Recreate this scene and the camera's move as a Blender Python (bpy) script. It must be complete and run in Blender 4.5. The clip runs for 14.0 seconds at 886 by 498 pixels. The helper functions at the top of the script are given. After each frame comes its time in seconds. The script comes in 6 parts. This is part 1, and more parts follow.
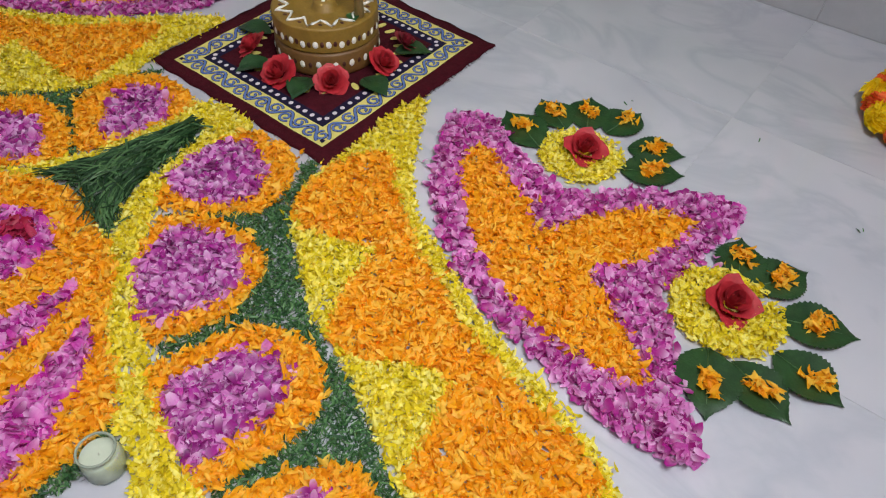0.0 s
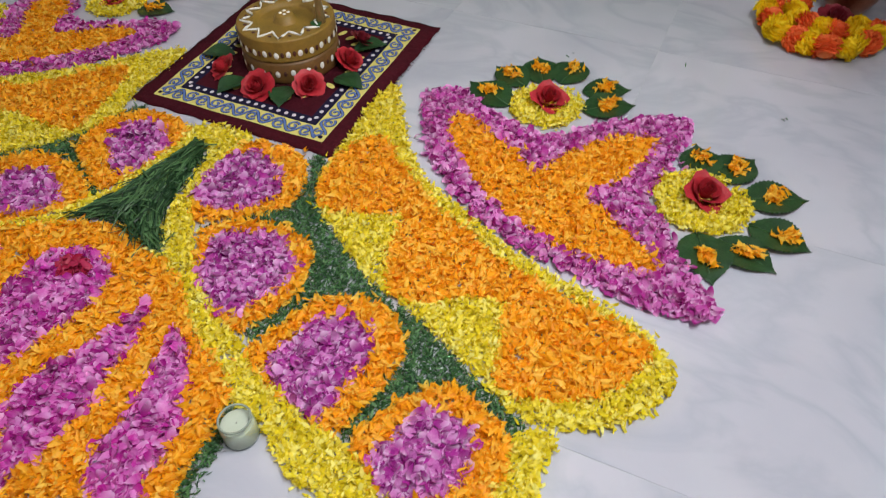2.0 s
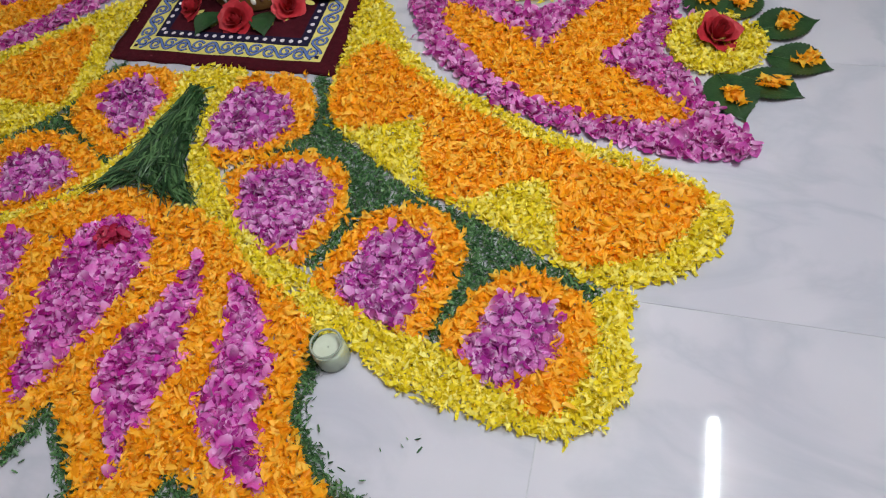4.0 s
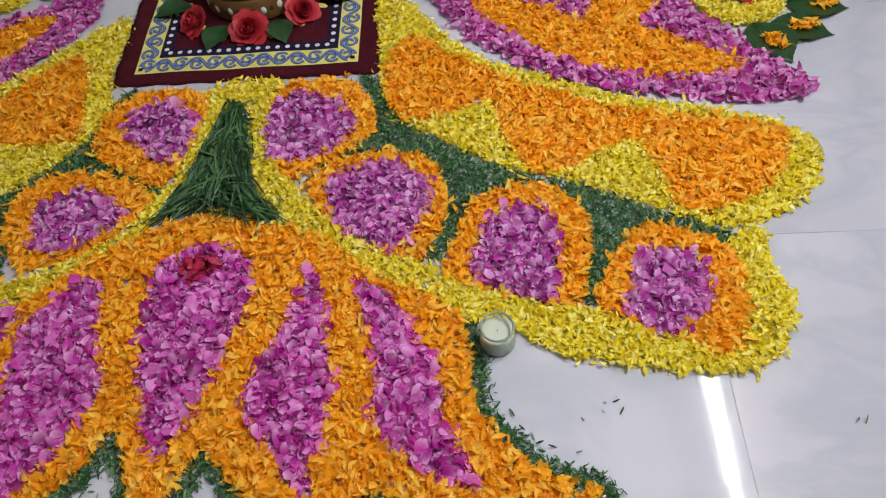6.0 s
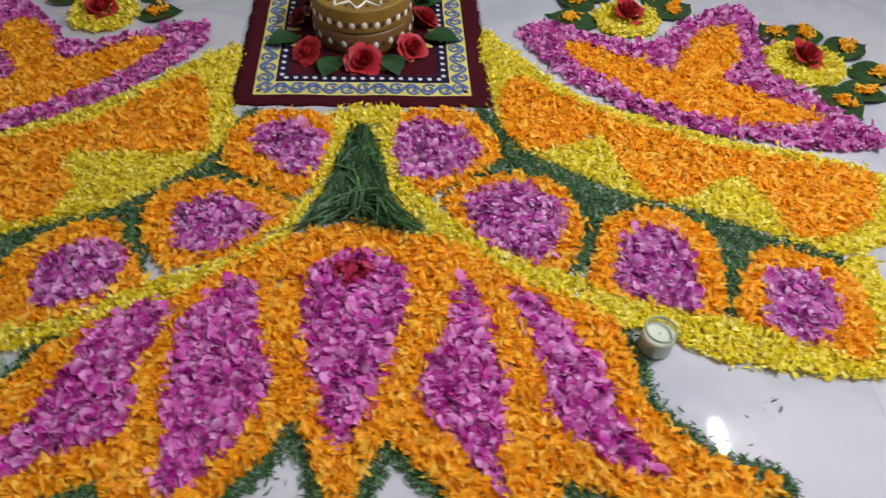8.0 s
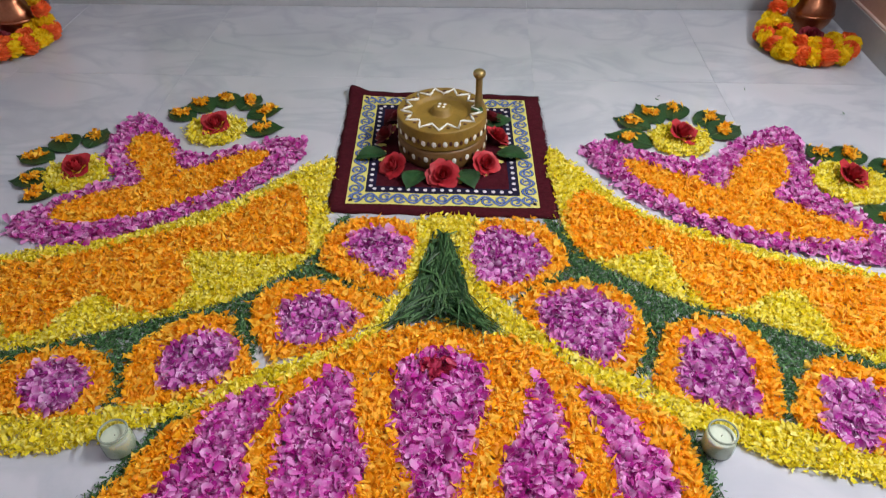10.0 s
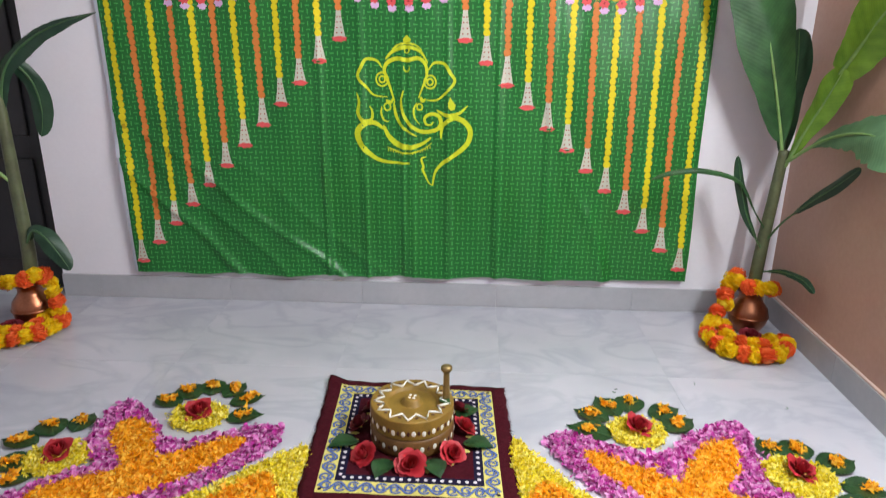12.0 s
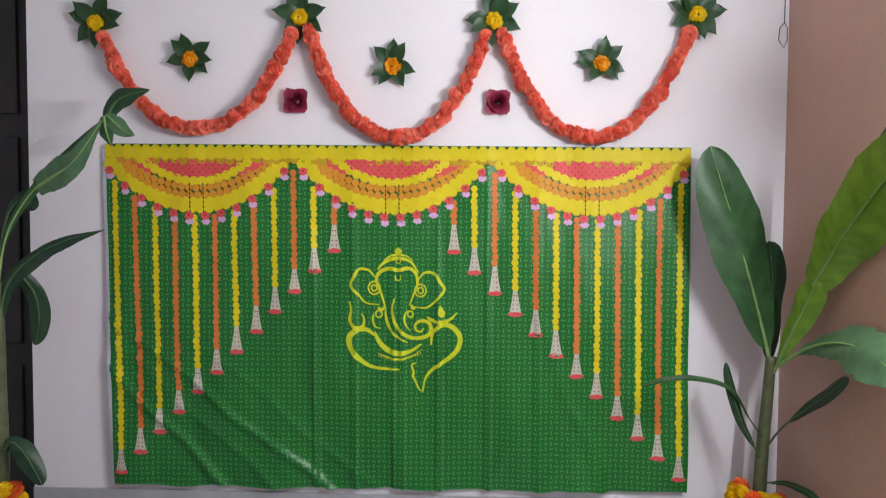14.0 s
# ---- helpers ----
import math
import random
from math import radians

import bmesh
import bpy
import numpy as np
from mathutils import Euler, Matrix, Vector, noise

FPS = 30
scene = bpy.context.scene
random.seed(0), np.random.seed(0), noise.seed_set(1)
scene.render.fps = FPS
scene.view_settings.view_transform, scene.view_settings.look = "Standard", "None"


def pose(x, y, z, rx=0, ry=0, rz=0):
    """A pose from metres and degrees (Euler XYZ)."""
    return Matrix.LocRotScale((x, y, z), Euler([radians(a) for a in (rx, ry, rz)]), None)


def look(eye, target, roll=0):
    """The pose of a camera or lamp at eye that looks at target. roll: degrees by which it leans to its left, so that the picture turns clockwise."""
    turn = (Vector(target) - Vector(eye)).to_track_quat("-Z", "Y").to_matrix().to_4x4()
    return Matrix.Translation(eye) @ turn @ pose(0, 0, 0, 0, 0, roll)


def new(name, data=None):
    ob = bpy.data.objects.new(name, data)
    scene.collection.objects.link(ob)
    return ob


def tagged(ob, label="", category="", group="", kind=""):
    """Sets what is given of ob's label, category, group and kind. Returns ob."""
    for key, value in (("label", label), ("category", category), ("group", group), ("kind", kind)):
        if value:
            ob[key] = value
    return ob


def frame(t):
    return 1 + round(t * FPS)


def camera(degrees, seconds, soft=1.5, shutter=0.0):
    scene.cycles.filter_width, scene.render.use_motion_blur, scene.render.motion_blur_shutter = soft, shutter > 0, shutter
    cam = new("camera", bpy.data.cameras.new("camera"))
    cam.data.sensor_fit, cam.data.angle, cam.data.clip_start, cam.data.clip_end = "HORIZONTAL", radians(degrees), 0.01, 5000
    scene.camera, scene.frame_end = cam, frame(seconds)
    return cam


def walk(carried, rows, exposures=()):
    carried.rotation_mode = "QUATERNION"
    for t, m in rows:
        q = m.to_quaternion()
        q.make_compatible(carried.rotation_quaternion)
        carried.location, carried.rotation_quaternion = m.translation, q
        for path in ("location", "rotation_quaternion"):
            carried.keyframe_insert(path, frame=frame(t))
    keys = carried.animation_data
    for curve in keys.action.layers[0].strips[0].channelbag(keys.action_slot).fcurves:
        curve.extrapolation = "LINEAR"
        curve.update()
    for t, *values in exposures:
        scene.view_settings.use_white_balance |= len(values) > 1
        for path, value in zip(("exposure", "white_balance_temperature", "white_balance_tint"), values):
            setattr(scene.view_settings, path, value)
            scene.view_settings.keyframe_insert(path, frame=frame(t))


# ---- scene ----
cam = camera(66.6, 14.0, 1.1, 0.3)
PATH = [
    (0, (1.11, -0.705, 0.904), (0.299, 0.397, -0.556), 3.2),
    (0.5, (1.091, -0.78, 0.933), (0.343, 0.366, -0.526), 5.8),
    (1, (1.094, -0.865, 0.967), (0.347, 0.329, -0.453), 1.3),
    (1.5, (1.082, -0.93, 0.963), (0.433, 0.336, -0.442), 0.6),
    (2, (1.041, -0.971, 0.966), (0.428, 0.258, -0.488), -2.1),
    (2.5, (1.013, -1.004, 0.963), (0.448, 0.163, -0.559), -5.4),
    (3, (0.99, -1.032, 0.959), (0.426, 0.098, -0.592), -9.9),
    (3.2, (0.979, -1.043, 0.958), (0.42, 0.061, -0.613), -10.0),
    (5.3, (0.685, -1.023, 0.975), (0.406, 0.044, -0.693), -13.3),
    (5.5, (0.619, -1.054, 0.972), (0.387, 0.017, -0.702), -11.1),
    (6, (0.516, -1.132, 0.961), (0.365, 0.006, -0.677), -8.4),
    (6.5, (0.453, -1.157, 0.969), (0.345, 0.019, -0.646), -5.6),
    (7, (0.35, -1.204, 0.959), (0.397, 0.029, -0.614), -0.2),
    (7.5, (0.253, -1.255, 0.956), (0.3, -0.015, -0.613), 2.7),
    (8, (0.14, -1.26, 0.96), (0.18, 0.048, -0.552), 1.4),
    (8.2, (0.077, -1.258, 0.962), (0.111, 0.063, -0.54), -0.2),
    (10.3, (0.069, -1.371, 1.104), (-0.027, 0.178, -0.158), -0.6),
    (10.5, (0.075, -1.391, 1.111), (-0.008, 0.203, -0.095), -0.4),
    (11, (0.102, -1.431, 1.14), (-0.011, 0.27, 0.095), -0.3),
    (11.5, (0.115, -1.45, 1.163), (0.039, 0.363, 0.323), 0.3),
    (12, (0.13, -1.457, 1.196), (0.053, 0.44, 0.567), 0.6),
    (12.5, (0.128, -1.471, 1.201), (0.076, 0.476, 0.749), 1.2),
    (12.9, (0.118, -1.497, 1.199), (0.056, 0.476, 0.881), -0.1),
    (13, (0.135, -1.465, 1.212), (0.065, 0.51, 0.907), 0.1),
    (13.5, (0.14, -1.46, 1.25), (0.073, 0.528, 1.042), 0.2),
    (14, (0.155, -1.464, 1.272), (0.08, 0.533, 1.187), 0.4),
]
walk(cam, [(t, look(eye, target, roll)) for t, eye, target, roll in PATH],
     [(0, -0.15), (0.7, -0.13), (1.5, -0.08), (3.2, -0.18), (5.3, -0.20), (6.8, -0.17), (8.2, 0.00), (10.3, 0.24), (11, 0.31), (12, 0.52), (12.6, 0.50), (13, 0.38), (14, 0.14)])

# ---- light: one tube lamp on the peach wall, a closed room round it ----
world = bpy.data.worlds.new("world")
scene.world = world
world.use_nodes = True
world.node_tree.nodes["Background"].inputs[0].default_value = (0.8, 0.85, 1.0, 1)
world.node_tree.nodes["Background"].inputs[1].default_value = 0.02
TUBE_STRENGTH = 690.0
RNG = np.random.default_rng(7)


# ---- materials ----
def nodes_of(name):
    m = bpy.data.materials.new(name)
    m.use_nodes = True
    t = m.node_tree
    return m, t, t.nodes["Principled BSDF"]


def math_node(t, op, a, b=None, c=None):
    n = t.nodes.new("ShaderNodeMath")
    n.operation = op
    for k, v in enumerate((a, b, c)):
        if v is None:
            continue
        if isinstance(v, (int, float)):
            n.inputs[k].default_value = v
        else:
            t.links.new(v, n.inputs[k])
    return n.outputs[0]


def mix_node(t, fac, a, b):
    n = t.nodes.new("ShaderNodeMix")
    n.data_type = "RGBA"
    for socket, v in ((n.inputs[0], fac), (n.inputs[6], a), (n.inputs[7], b)):
        if isinstance(v, (int, float)):
            socket.default_value = v
        elif isinstance(v, tuple):
            socket.default_value = (*v, 1)
        else:
            t.links.new(v, socket)
    return n.outputs[2]


def ramp_node(t, fac, stops):
    n = t.nodes.new("ShaderNodeValToRGB")
    while len(n.color_ramp.elements) < len(stops):
        n.color_ramp.elements.new(0.5)
    for e, (p, c) in zip(n.color_ramp.elements, stops):
        e.position, e.color = p, (*c, 1)
    t.links.new(fac, n.inputs[0])
    return n.outputs[0]


def noise_node(t, scale, detail=4.0, rough=0.55, distortion=0.0):
    co = t.nodes.new("ShaderNodeTexCoord")
    n = t.nodes.new("ShaderNodeTexNoise")
    n.inputs["Scale"].default_value = scale
    n.inputs["Detail"].default_value = detail
    n.inputs["Roughness"].default_value = rough
    n.inputs["Distortion"].default_value = distortion
    t.links.new(co.outputs["Object"], n.inputs["Vector"])
    return n.outputs[0]


def bump(t, p, height, strength=0.3, distance=0.002):
    n = t.nodes.new("ShaderNodeBump")
    n.inputs["Strength"].default_value, n.inputs["Distance"].default_value = strength, distance
    t.links.new(height, n.inputs["Height"])
    t.links.new(n.outputs[0], p.inputs["Normal"])


def surface(name, dark, light, scale=40.0, rough=0.5, metal=0.0, relief=0.2, fine=None, per="", spec=0.5):
    """Colour between dark and light by noise at two sizes, or by the piece (per = 'island' or 'object')."""
    m, t, p = nodes_of(name)
    f = noise_node(t, scale)
    g = noise_node(t, fine or scale * 7)
    k = math_node(t, "ADD", math_node(t, "MULTIPLY", f, 0.65), math_node(t, "MULTIPLY", g, 0.35))
    k = math_node(t, "MULTIPLY_ADD", k, 2.2, -0.6)
    if per:
        if per == "island":
            r = t.nodes.new("ShaderNodeNewGeometry").outputs["Random Per Island"]
        else:
            r = t.nodes.new("ShaderNodeObjectInfo").outputs["Random"]
        k = math_node(t, "ADD", math_node(t, "MULTIPLY", k, 0.35), math_node(t, "MULTIPLY", r, 0.65))
    t.links.new(ramp_node(t, k, [(0.0, dark), (1.0, light)]), p.inputs["Base Color"])
    p.inputs["Roughness"].default_value, p.inputs["Metallic"].default_value = rough, metal
    p.inputs["Specular IOR Level"].default_value = spec
    if relief:
        bump(t, p, g, relief)
    return m


def petal_material(name, dark, mid, light, rough=0.55, glow=0.25, root=None):
    """Thin petals: each has its own tone, paler or deeper at its root, and lets some light through."""
    m, t, p = nodes_of(name)
    r = t.nodes.new("ShaderNodeNewGeometry").outputs["Random Per Island"]
    n = noise_node(t, 260.0, 2.0)
    k = math_node(t, "ADD", math_node(t, "MULTIPLY", r, 0.75), math_node(t, "MULTIPLY", n, 0.3))
    c = ramp_node(t, k, [(0.05, dark), (0.5, mid), (0.98, light)])
    if root:
        a = t.nodes.new("ShaderNodeAttribute")
        a.attribute_name = "along"
        k = math_node(t, "POWER", math_node(t, "SUBTRACT", 1.0, a.outputs["Fac"]), 2.6)
        c = mix_node(t, math_node(t, "MULTIPLY", k, 0.85), c, root)
    t.links.new(c, p.inputs["Base Color"])
    p.inputs["Roughness"].default_value = rough
    p.inputs["Specular IOR Level"].default_value = 0.3
    bump(t, p, noise_node(t, 700.0, 2.0), 0.25, 0.0006)
    tr = t.nodes.new("ShaderNodeBsdfTranslucent")
    t.links.new(c, tr.inputs[0])
    mx = t.nodes.new("ShaderNodeMixShader")
    mx.inputs[0].default_value = glow
    t.links.new(p.outputs[0], mx.inputs[1])
    t.links.new(tr.outputs[0], mx.inputs[2])
    t.links.new(mx.outputs[0], t.nodes["Material Output"].inputs[0])
    return m


ORANGE = petal_material("marigold_orange", (0.80, 0.27, 0.004), (1.0, 0.49, 0.012), (1.0, 0.72, 0.11), 0.45, 0.46)
YELLOW = petal_material("chrysanthemum_yellow", (0.60, 0.44, 0.010), (0.93, 0.77, 0.026), (1.0, 0.94, 0.32), 0.45, 0.42)
PINK = petal_material("rose_pink", (0.25, 0.005, 0.17), (0.58, 0.048, 0.43), (0.96, 0.46, 0.87), 0.34, 0.46, (0.95, 0.72, 0.93))
MAGENTA = petal_material("rose_magenta", (0.24, 0.003, 0.12), (0.60, 0.036, 0.39), (0.95, 0.41, 0.82), 0.34, 0.44, (0.95, 0.66, 0.90))
ROSE_DEEP = petal_material("rose_deep_magenta", (0.30, 0.003, 0.17), (0.66, 0.032, 0.44), (0.97, 0.38, 0.84), 0.34, 0.46, (0.95, 0.60, 0.90))
CRIMSON = petal_material("rose_crimson_loose", (0.22, 0.004, 0.02), (0.36, 0.012, 0.05), (0.5, 0.03, 0.10), 0.45)
CLIPPINGS = petal_material("leaf_clippings", (0.010, 0.038, 0.014), (0.030, 0.095, 0.030), (0.13, 0.26, 0.095), 0.45, 0.12)
GRASS = petal_material("grass_blades", (0.004, 0.016, 0.006), (0.016, 0.050, 0.016), (0.095, 0.19, 0.070), 0.38, 0.1)
CORAL = petal_material("garland_coral", (0.90, 0.19, 0.12), (0.97, 0.28, 0.19), (1.0, 0.38, 0.28), 0.75, 0.46)
RED_ROSE = surface("rose_red_fabric", (0.27, 0.006, 0.013), (0.50, 0.019, 0.032), 60, 0.6, relief=0.1)
DARK_ROSE = surface("rose_dark_red_fabric", (0.12, 0.003, 0.010), (0.22, 0.008, 0.022), 60, 0.6, relief=0.1)
WINE_ROSE = surface("rose_wine_fabric", (0.20, 0.008, 0.035), (0.33, 0.022, 0.075), 60, 0.6, relief=0.1)
LEAF = surface("leaf_dark_green", (0.005, 0.022, 0.009), (0.024, 0.074, 0.022), 38, 0.36, relief=0.4, spec=0.4)


def veined(name, dark, light, rough=0.42):
    """A broad leaf: tone by noise, with fine veins running from the rib to the edge."""
    m, t, p = nodes_of(name)
    a = t.nodes.new("ShaderNodeAttribute")
    a.attribute_name = "along"
    n = noise_node(t, 14.0)
    run = math_node(t, "MULTIPLY_ADD", n, 1.5, math_node(t, "MULTIPLY", a.outputs["Fac"], 420.0))
    wave = math_node(t, "MULTIPLY_ADD", math_node(t, "SINE", run), 0.5, 0.5)
    slow = math_node(t, "MULTIPLY_ADD", math_node(t, "SINE", math_node(t, "MULTIPLY", run, 0.23)), 0.5, 0.5)
    k = math_node(t, "ADD", math_node(t, "MULTIPLY", wave, 0.07), math_node(t, "MULTIPLY", slow, 0.13))
    k = math_node(t, "ADD", k, math_node(t, "MULTIPLY_ADD", n, 1.5, -0.35))
    t.links.new(ramp_node(t, k, [(0.05, dark), (1.0, light)]), p.inputs["Base Color"])
    p.inputs["Roughness"].default_value, p.inputs["Specular IOR Level"].default_value = rough, 0.4
    bump(t, p, wave, 0.18, 0.0012)
    return m


LEAF_MID = veined("leaf_banana_veined", (0.009, 0.042, 0.013), (0.040, 0.118, 0.034))
LEAF_DEEP = veined("leaf_banana_deep_veined", (0.006, 0.026, 0.014), (0.022, 0.066, 0.030))
LEAF_LIGHT = veined("leaf_banana_light_veined", (0.07, 0.17, 0.012), (0.22, 0.39, 0.040))
LEAF_PALE = veined("leaf_banana_underside_veined", (0.045, 0.105, 0.052), (0.11, 0.21, 0.105), 0.5)
LEAF_VEIN = surface("leaf_dark_vein", (0.030, 0.080, 0.026), (0.060, 0.14, 0.045), 30, 0.45, relief=0.1)
RIB = surface("leaf_midrib", (0.14, 0.26, 0.07), (0.24, 0.38, 0.13), 30, 0.45, relief=0.1)
STEM = surface("banana_stem", (0.050, 0.048, 0.026), (0.11, 0.135, 0.060), 16, 0.5, relief=0.3)
COPPER = surface("copper", (0.24, 0.085, 0.045), (0.42, 0.17, 0.095), 14, 0.33, 1.0, 0.1)
BRASS = surface("brass_handle", (0.20, 0.14, 0.05), (0.38, 0.28, 0.12), 30, 0.4, 0.7, 0.1)
STONE = surface("ochre_painted_stone", (0.16, 0.092, 0.012), (0.27, 0.155, 0.022), 25, 0.55, relief=0.25)
STONE_SIDE = surface("brown_painted_stone", (0.10, 0.046, 0.011), (0.175, 0.082, 0.019), 25, 0.5, relief=0.25)
CHALK = surface("white_paint", (0.62, 0.60, 0.56), (0.82, 0.80, 0.76), 120, 0.7, relief=0.3)
BROWN_DOT = surface("dark_red_paint", (0.035, 0.008, 0.006), (0.08, 0.018, 0.012), 90, 0.6)
MAROON = surface("maroon_pile", (0.030, 0.0025, 0.006), (0.075, 0.007, 0.014), 90, 0.9, relief=0.9, fine=900, spec=0.1)
NAVY = surface("navy_weave", (0.006, 0.005, 0.018), (0.016, 0.012, 0.04), 90, 0.85, relief=0.6, fine=900, spec=0.1)
MAT_YELLOW = surface("mat_yellow_weave", (0.52, 0.45, 0.11), (0.72, 0.64, 0.20), 90, 0.85, relief=0.5, fine=900, spec=0.1)
MAT_BLUE = surface("mat_blue_weave", (0.07, 0.12, 0.32), (0.13, 0.20, 0.45), 90, 0.85, relief=0.5, fine=900, spec=0.1)
MAT_DOT = surface("mat_white_weave", (0.50, 0.44, 0.50), (0.66, 0.60, 0.64), 90, 0.85, spec=0.1)
WALL_WHITE = surface("wall_white_paint", (0.735, 0.70, 0.755), (0.795, 0.76, 0.81), 1.2, 0.6, relief=0.06, fine=60, spec=0.3)
WALL_PEACH = surface("wall_peach_paint", (0.41, 0.24, 0.185), (0.51, 0.32, 0.255), 1.6, 0.45, relief=0.06, fine=50, spec=0.4)
CEIL = surface("ceiling_paint", (0.78, 0.78, 0.78), (0.84, 0.84, 0.84), 2, 0.8, relief=0.05)
SKIRT = surface("grey_skirting_tile", (0.34, 0.34, 0.365), (0.43, 0.425, 0.45), 5, 0.3, relief=0.02)
LEDGE = surface("skirting_ledge_plaster", (0.42, 0.28, 0.24), (0.55, 0.40, 0.36), 20, 0.6)
GROUT = surface("tile_grout", (0.34, 0.35, 0.38), (0.48, 0.49, 0.52), 60, 0.8)
# near-black colour that carries the darkness of the opening beside the white wall
OPENING_BLACK = surface("dark_opening_black", (0.004, 0.0035, 0.004), (0.016, 0.013, 0.014), 9, 0.5, relief=0.3)
WAX = surface("candle_wax", (0.42, 0.46, 0.36), (0.52, 0.55, 0.45), 30, 0.4, relief=0.05)
WICK = surface("candle_wick", (0.30, 0.28, 0.24), (0.5, 0.48, 0.42), 80, 0.8)
METAL = surface("lamp_housing_enamel", (0.6, 0.6, 0.6), (0.7, 0.7, 0.7), 20, 0.4)
WIRE = surface("wire_grey", (0.05, 0.045, 0.045), (0.12, 0.10, 0.10), 80, 0.5)

# floor tiles: polished pale marble with soft grey veins
TILE, t_, p_ = nodes_of("polished_marble_tile")
rnd = t_.nodes.new("ShaderNodeObjectInfo").outputs["Random"]
co_ = t_.nodes.new("ShaderNodeTexCoord")
off = t_.nodes.new("ShaderNodeCombineXYZ")
t_.links.new(math_node(t_, "MULTIPLY", rnd, 37.0), off.inputs[0])
t_.links.new(math_node(t_, "MULTIPLY", rnd, 11.0), off.inputs[1])
add_ = t_.nodes.new("ShaderNodeVectorMath")
t_.links.new(co_.outputs["Object"], add_.inputs[0])
t_.links.new(off.outputs[0], add_.inputs[1])
stretch = t_.nodes.new("ShaderNodeMapping")
stretch.inputs["Rotation"].default_value = (0, 0, 0.6)
stretch.inputs["Scale"].default_value = (1.0, 1.8, 1.0)
t_.links.new(add_.outputs[0], stretch.inputs[0])
vein = t_.nodes.new("ShaderNodeTexNoise")
vein.inputs["Scale"].default_value, vein.inputs["Detail"].default_value, vein.inputs["Distortion"].default_value = 2.2, 6, 1.1
t_.links.new(stretch.outputs[0], vein.inputs["Vector"])
soft = t_.nodes.new("ShaderNodeTexNoise")
soft.inputs["Scale"].default_value, soft.inputs["Detail"].default_value = 3.0, 3
t_.links.new(add_.outputs[0], soft.inputs["Vector"])
line = math_node(t_, "ABSOLUTE", math_node(t_, "SUBTRACT", vein.outputs[0], 0.5))
line = math_node(t_, "SMOOTH_MIN", math_node(t_, "MULTIPLY", line, 14.0), 1.0, 0.3)
base_ = ramp_node(t_, soft.outputs[0], [(0.3, (0.43, 0.425, 0.485)), (0.7, (0.505, 0.495, 0.55))])
t_.links.new(mix_node(t_, math_node(t_, "MULTIPLY", math_node(t_, "SUBTRACT", 1.0, line), 0.36), base_, (0.30, 0.32, 0.38)), p_.inputs["Base Color"])
p_.inputs["Roughness"].default_value = 0.05
p_.inputs["Specular IOR Level"].default_value = 0.42
bump(t_, p_, noise_node(t_, 9.0, 2.0), 0.02, 0.002)

# printed cloth: green ground with a basket weave of short pale dashes
CLOTH, t_, p_ = nodes_of("green_weave_print")
co_ = t_.nodes.new("ShaderNodeTexCoord")
sep = t_.nodes.new("ShaderNodeSeparateXYZ")
t_.links.new(co_.outputs["Object"], sep.inputs[0])
PITCH = 0.0225
gx = math_node(t_, "DIVIDE", sep.outputs[0], PITCH)
gz = math_node(t_, "DIVIDE", sep.outputs[2], PITCH)
parity = math_node(t_, "MODULO", math_node(t_, "ADD", math_node(t_, "ADD", math_node(t_, "FLOOR", gx), math_node(t_, "FLOOR", gz)), 2000.0), 2.0)
cx_ = math_node(t_, "ABSOLUTE", math_node(t_, "SUBTRACT", math_node(t_, "FRACT", gx), 0.5))
cz_ = math_node(t_, "ABSOLUTE", math_node(t_, "SUBTRACT", math_node(t_, "FRACT", gz), 0.5))
upright = math_node(t_, "MULTIPLY", math_node(t_, "LESS_THAN", cx_, 0.10), math_node(t_, "LESS_THAN", cz_, 0.40))
level = math_node(t_, "MULTIPLY", math_node(t_, "LESS_THAN", cz_, 0.10), math_node(t_, "LESS_THAN", cx_, 0.40))
dash = math_node(t_, "ADD", math_node(t_, "MULTIPLY", upright, parity), math_node(t_, "MULTIPLY", level, math_node(t_, "SUBTRACT", 1.0, parity)))
edge = math_node(t_, "MULTIPLY", math_node(t_, "MAXIMUM", cx_, cz_), 1.2)
ground_ = mix_node(t_, edge, (0.004, 0.135, 0.018), (0.002, 0.078, 0.011))
ground_ = mix_node(t_, math_node(t_, "MULTIPLY", noise_node(t_, 2.5), 0.5), ground_, (0.008, 0.140, 0.018))
t_.links.new(mix_node(t_, math_node(t_, "MULTIPLY", dash, 0.85), ground_, (0.06, 0.34, 0.070)), p_.inputs["Base Color"])
p_.inputs["Roughness"].default_value = 0.38
p_.inputs["Specular IOR Level"].default_value = 0.5
bump(t_, p_, math_node(t_, "ADD", noise_node(t_, 14.0, 3.0), math_node(t_, "MULTIPLY", noise_node(t_, 900.0, 1.0), 0.08)), 0.35, 0.006)


def print_ink(name, dark, light):
    return surface(name, dark, light, 30, 0.55, relief=0.05, per="island", spec=0.3)


INK_YELLOW = print_ink("print_yellow", (0.50, 0.40, 0.007), (0.72, 0.60, 0.013))
INK_ORANGE = print_ink("print_orange", (0.46, 0.12, 0.025), (0.64, 0.21, 0.045))
INK_RED = print_ink("print_red", (0.55, 0.05, 0.06), (0.70, 0.10, 0.10))
INK_WHITE = print_ink("print_cream", (0.40, 0.40, 0.33), (0.54, 0.53, 0.46))
INK_LILAC = print_ink("print_lilac", (0.50, 0.22, 0.50), (0.70, 0.50, 0.70))
INK_GREEN = print_ink("print_dark_green", (0.004, 0.05, 0.008), (0.008, 0.09, 0.014))
INK_SWAG = print_ink("print_amber", (0.50, 0.19, 0.012), (0.66, 0.30, 0.030))
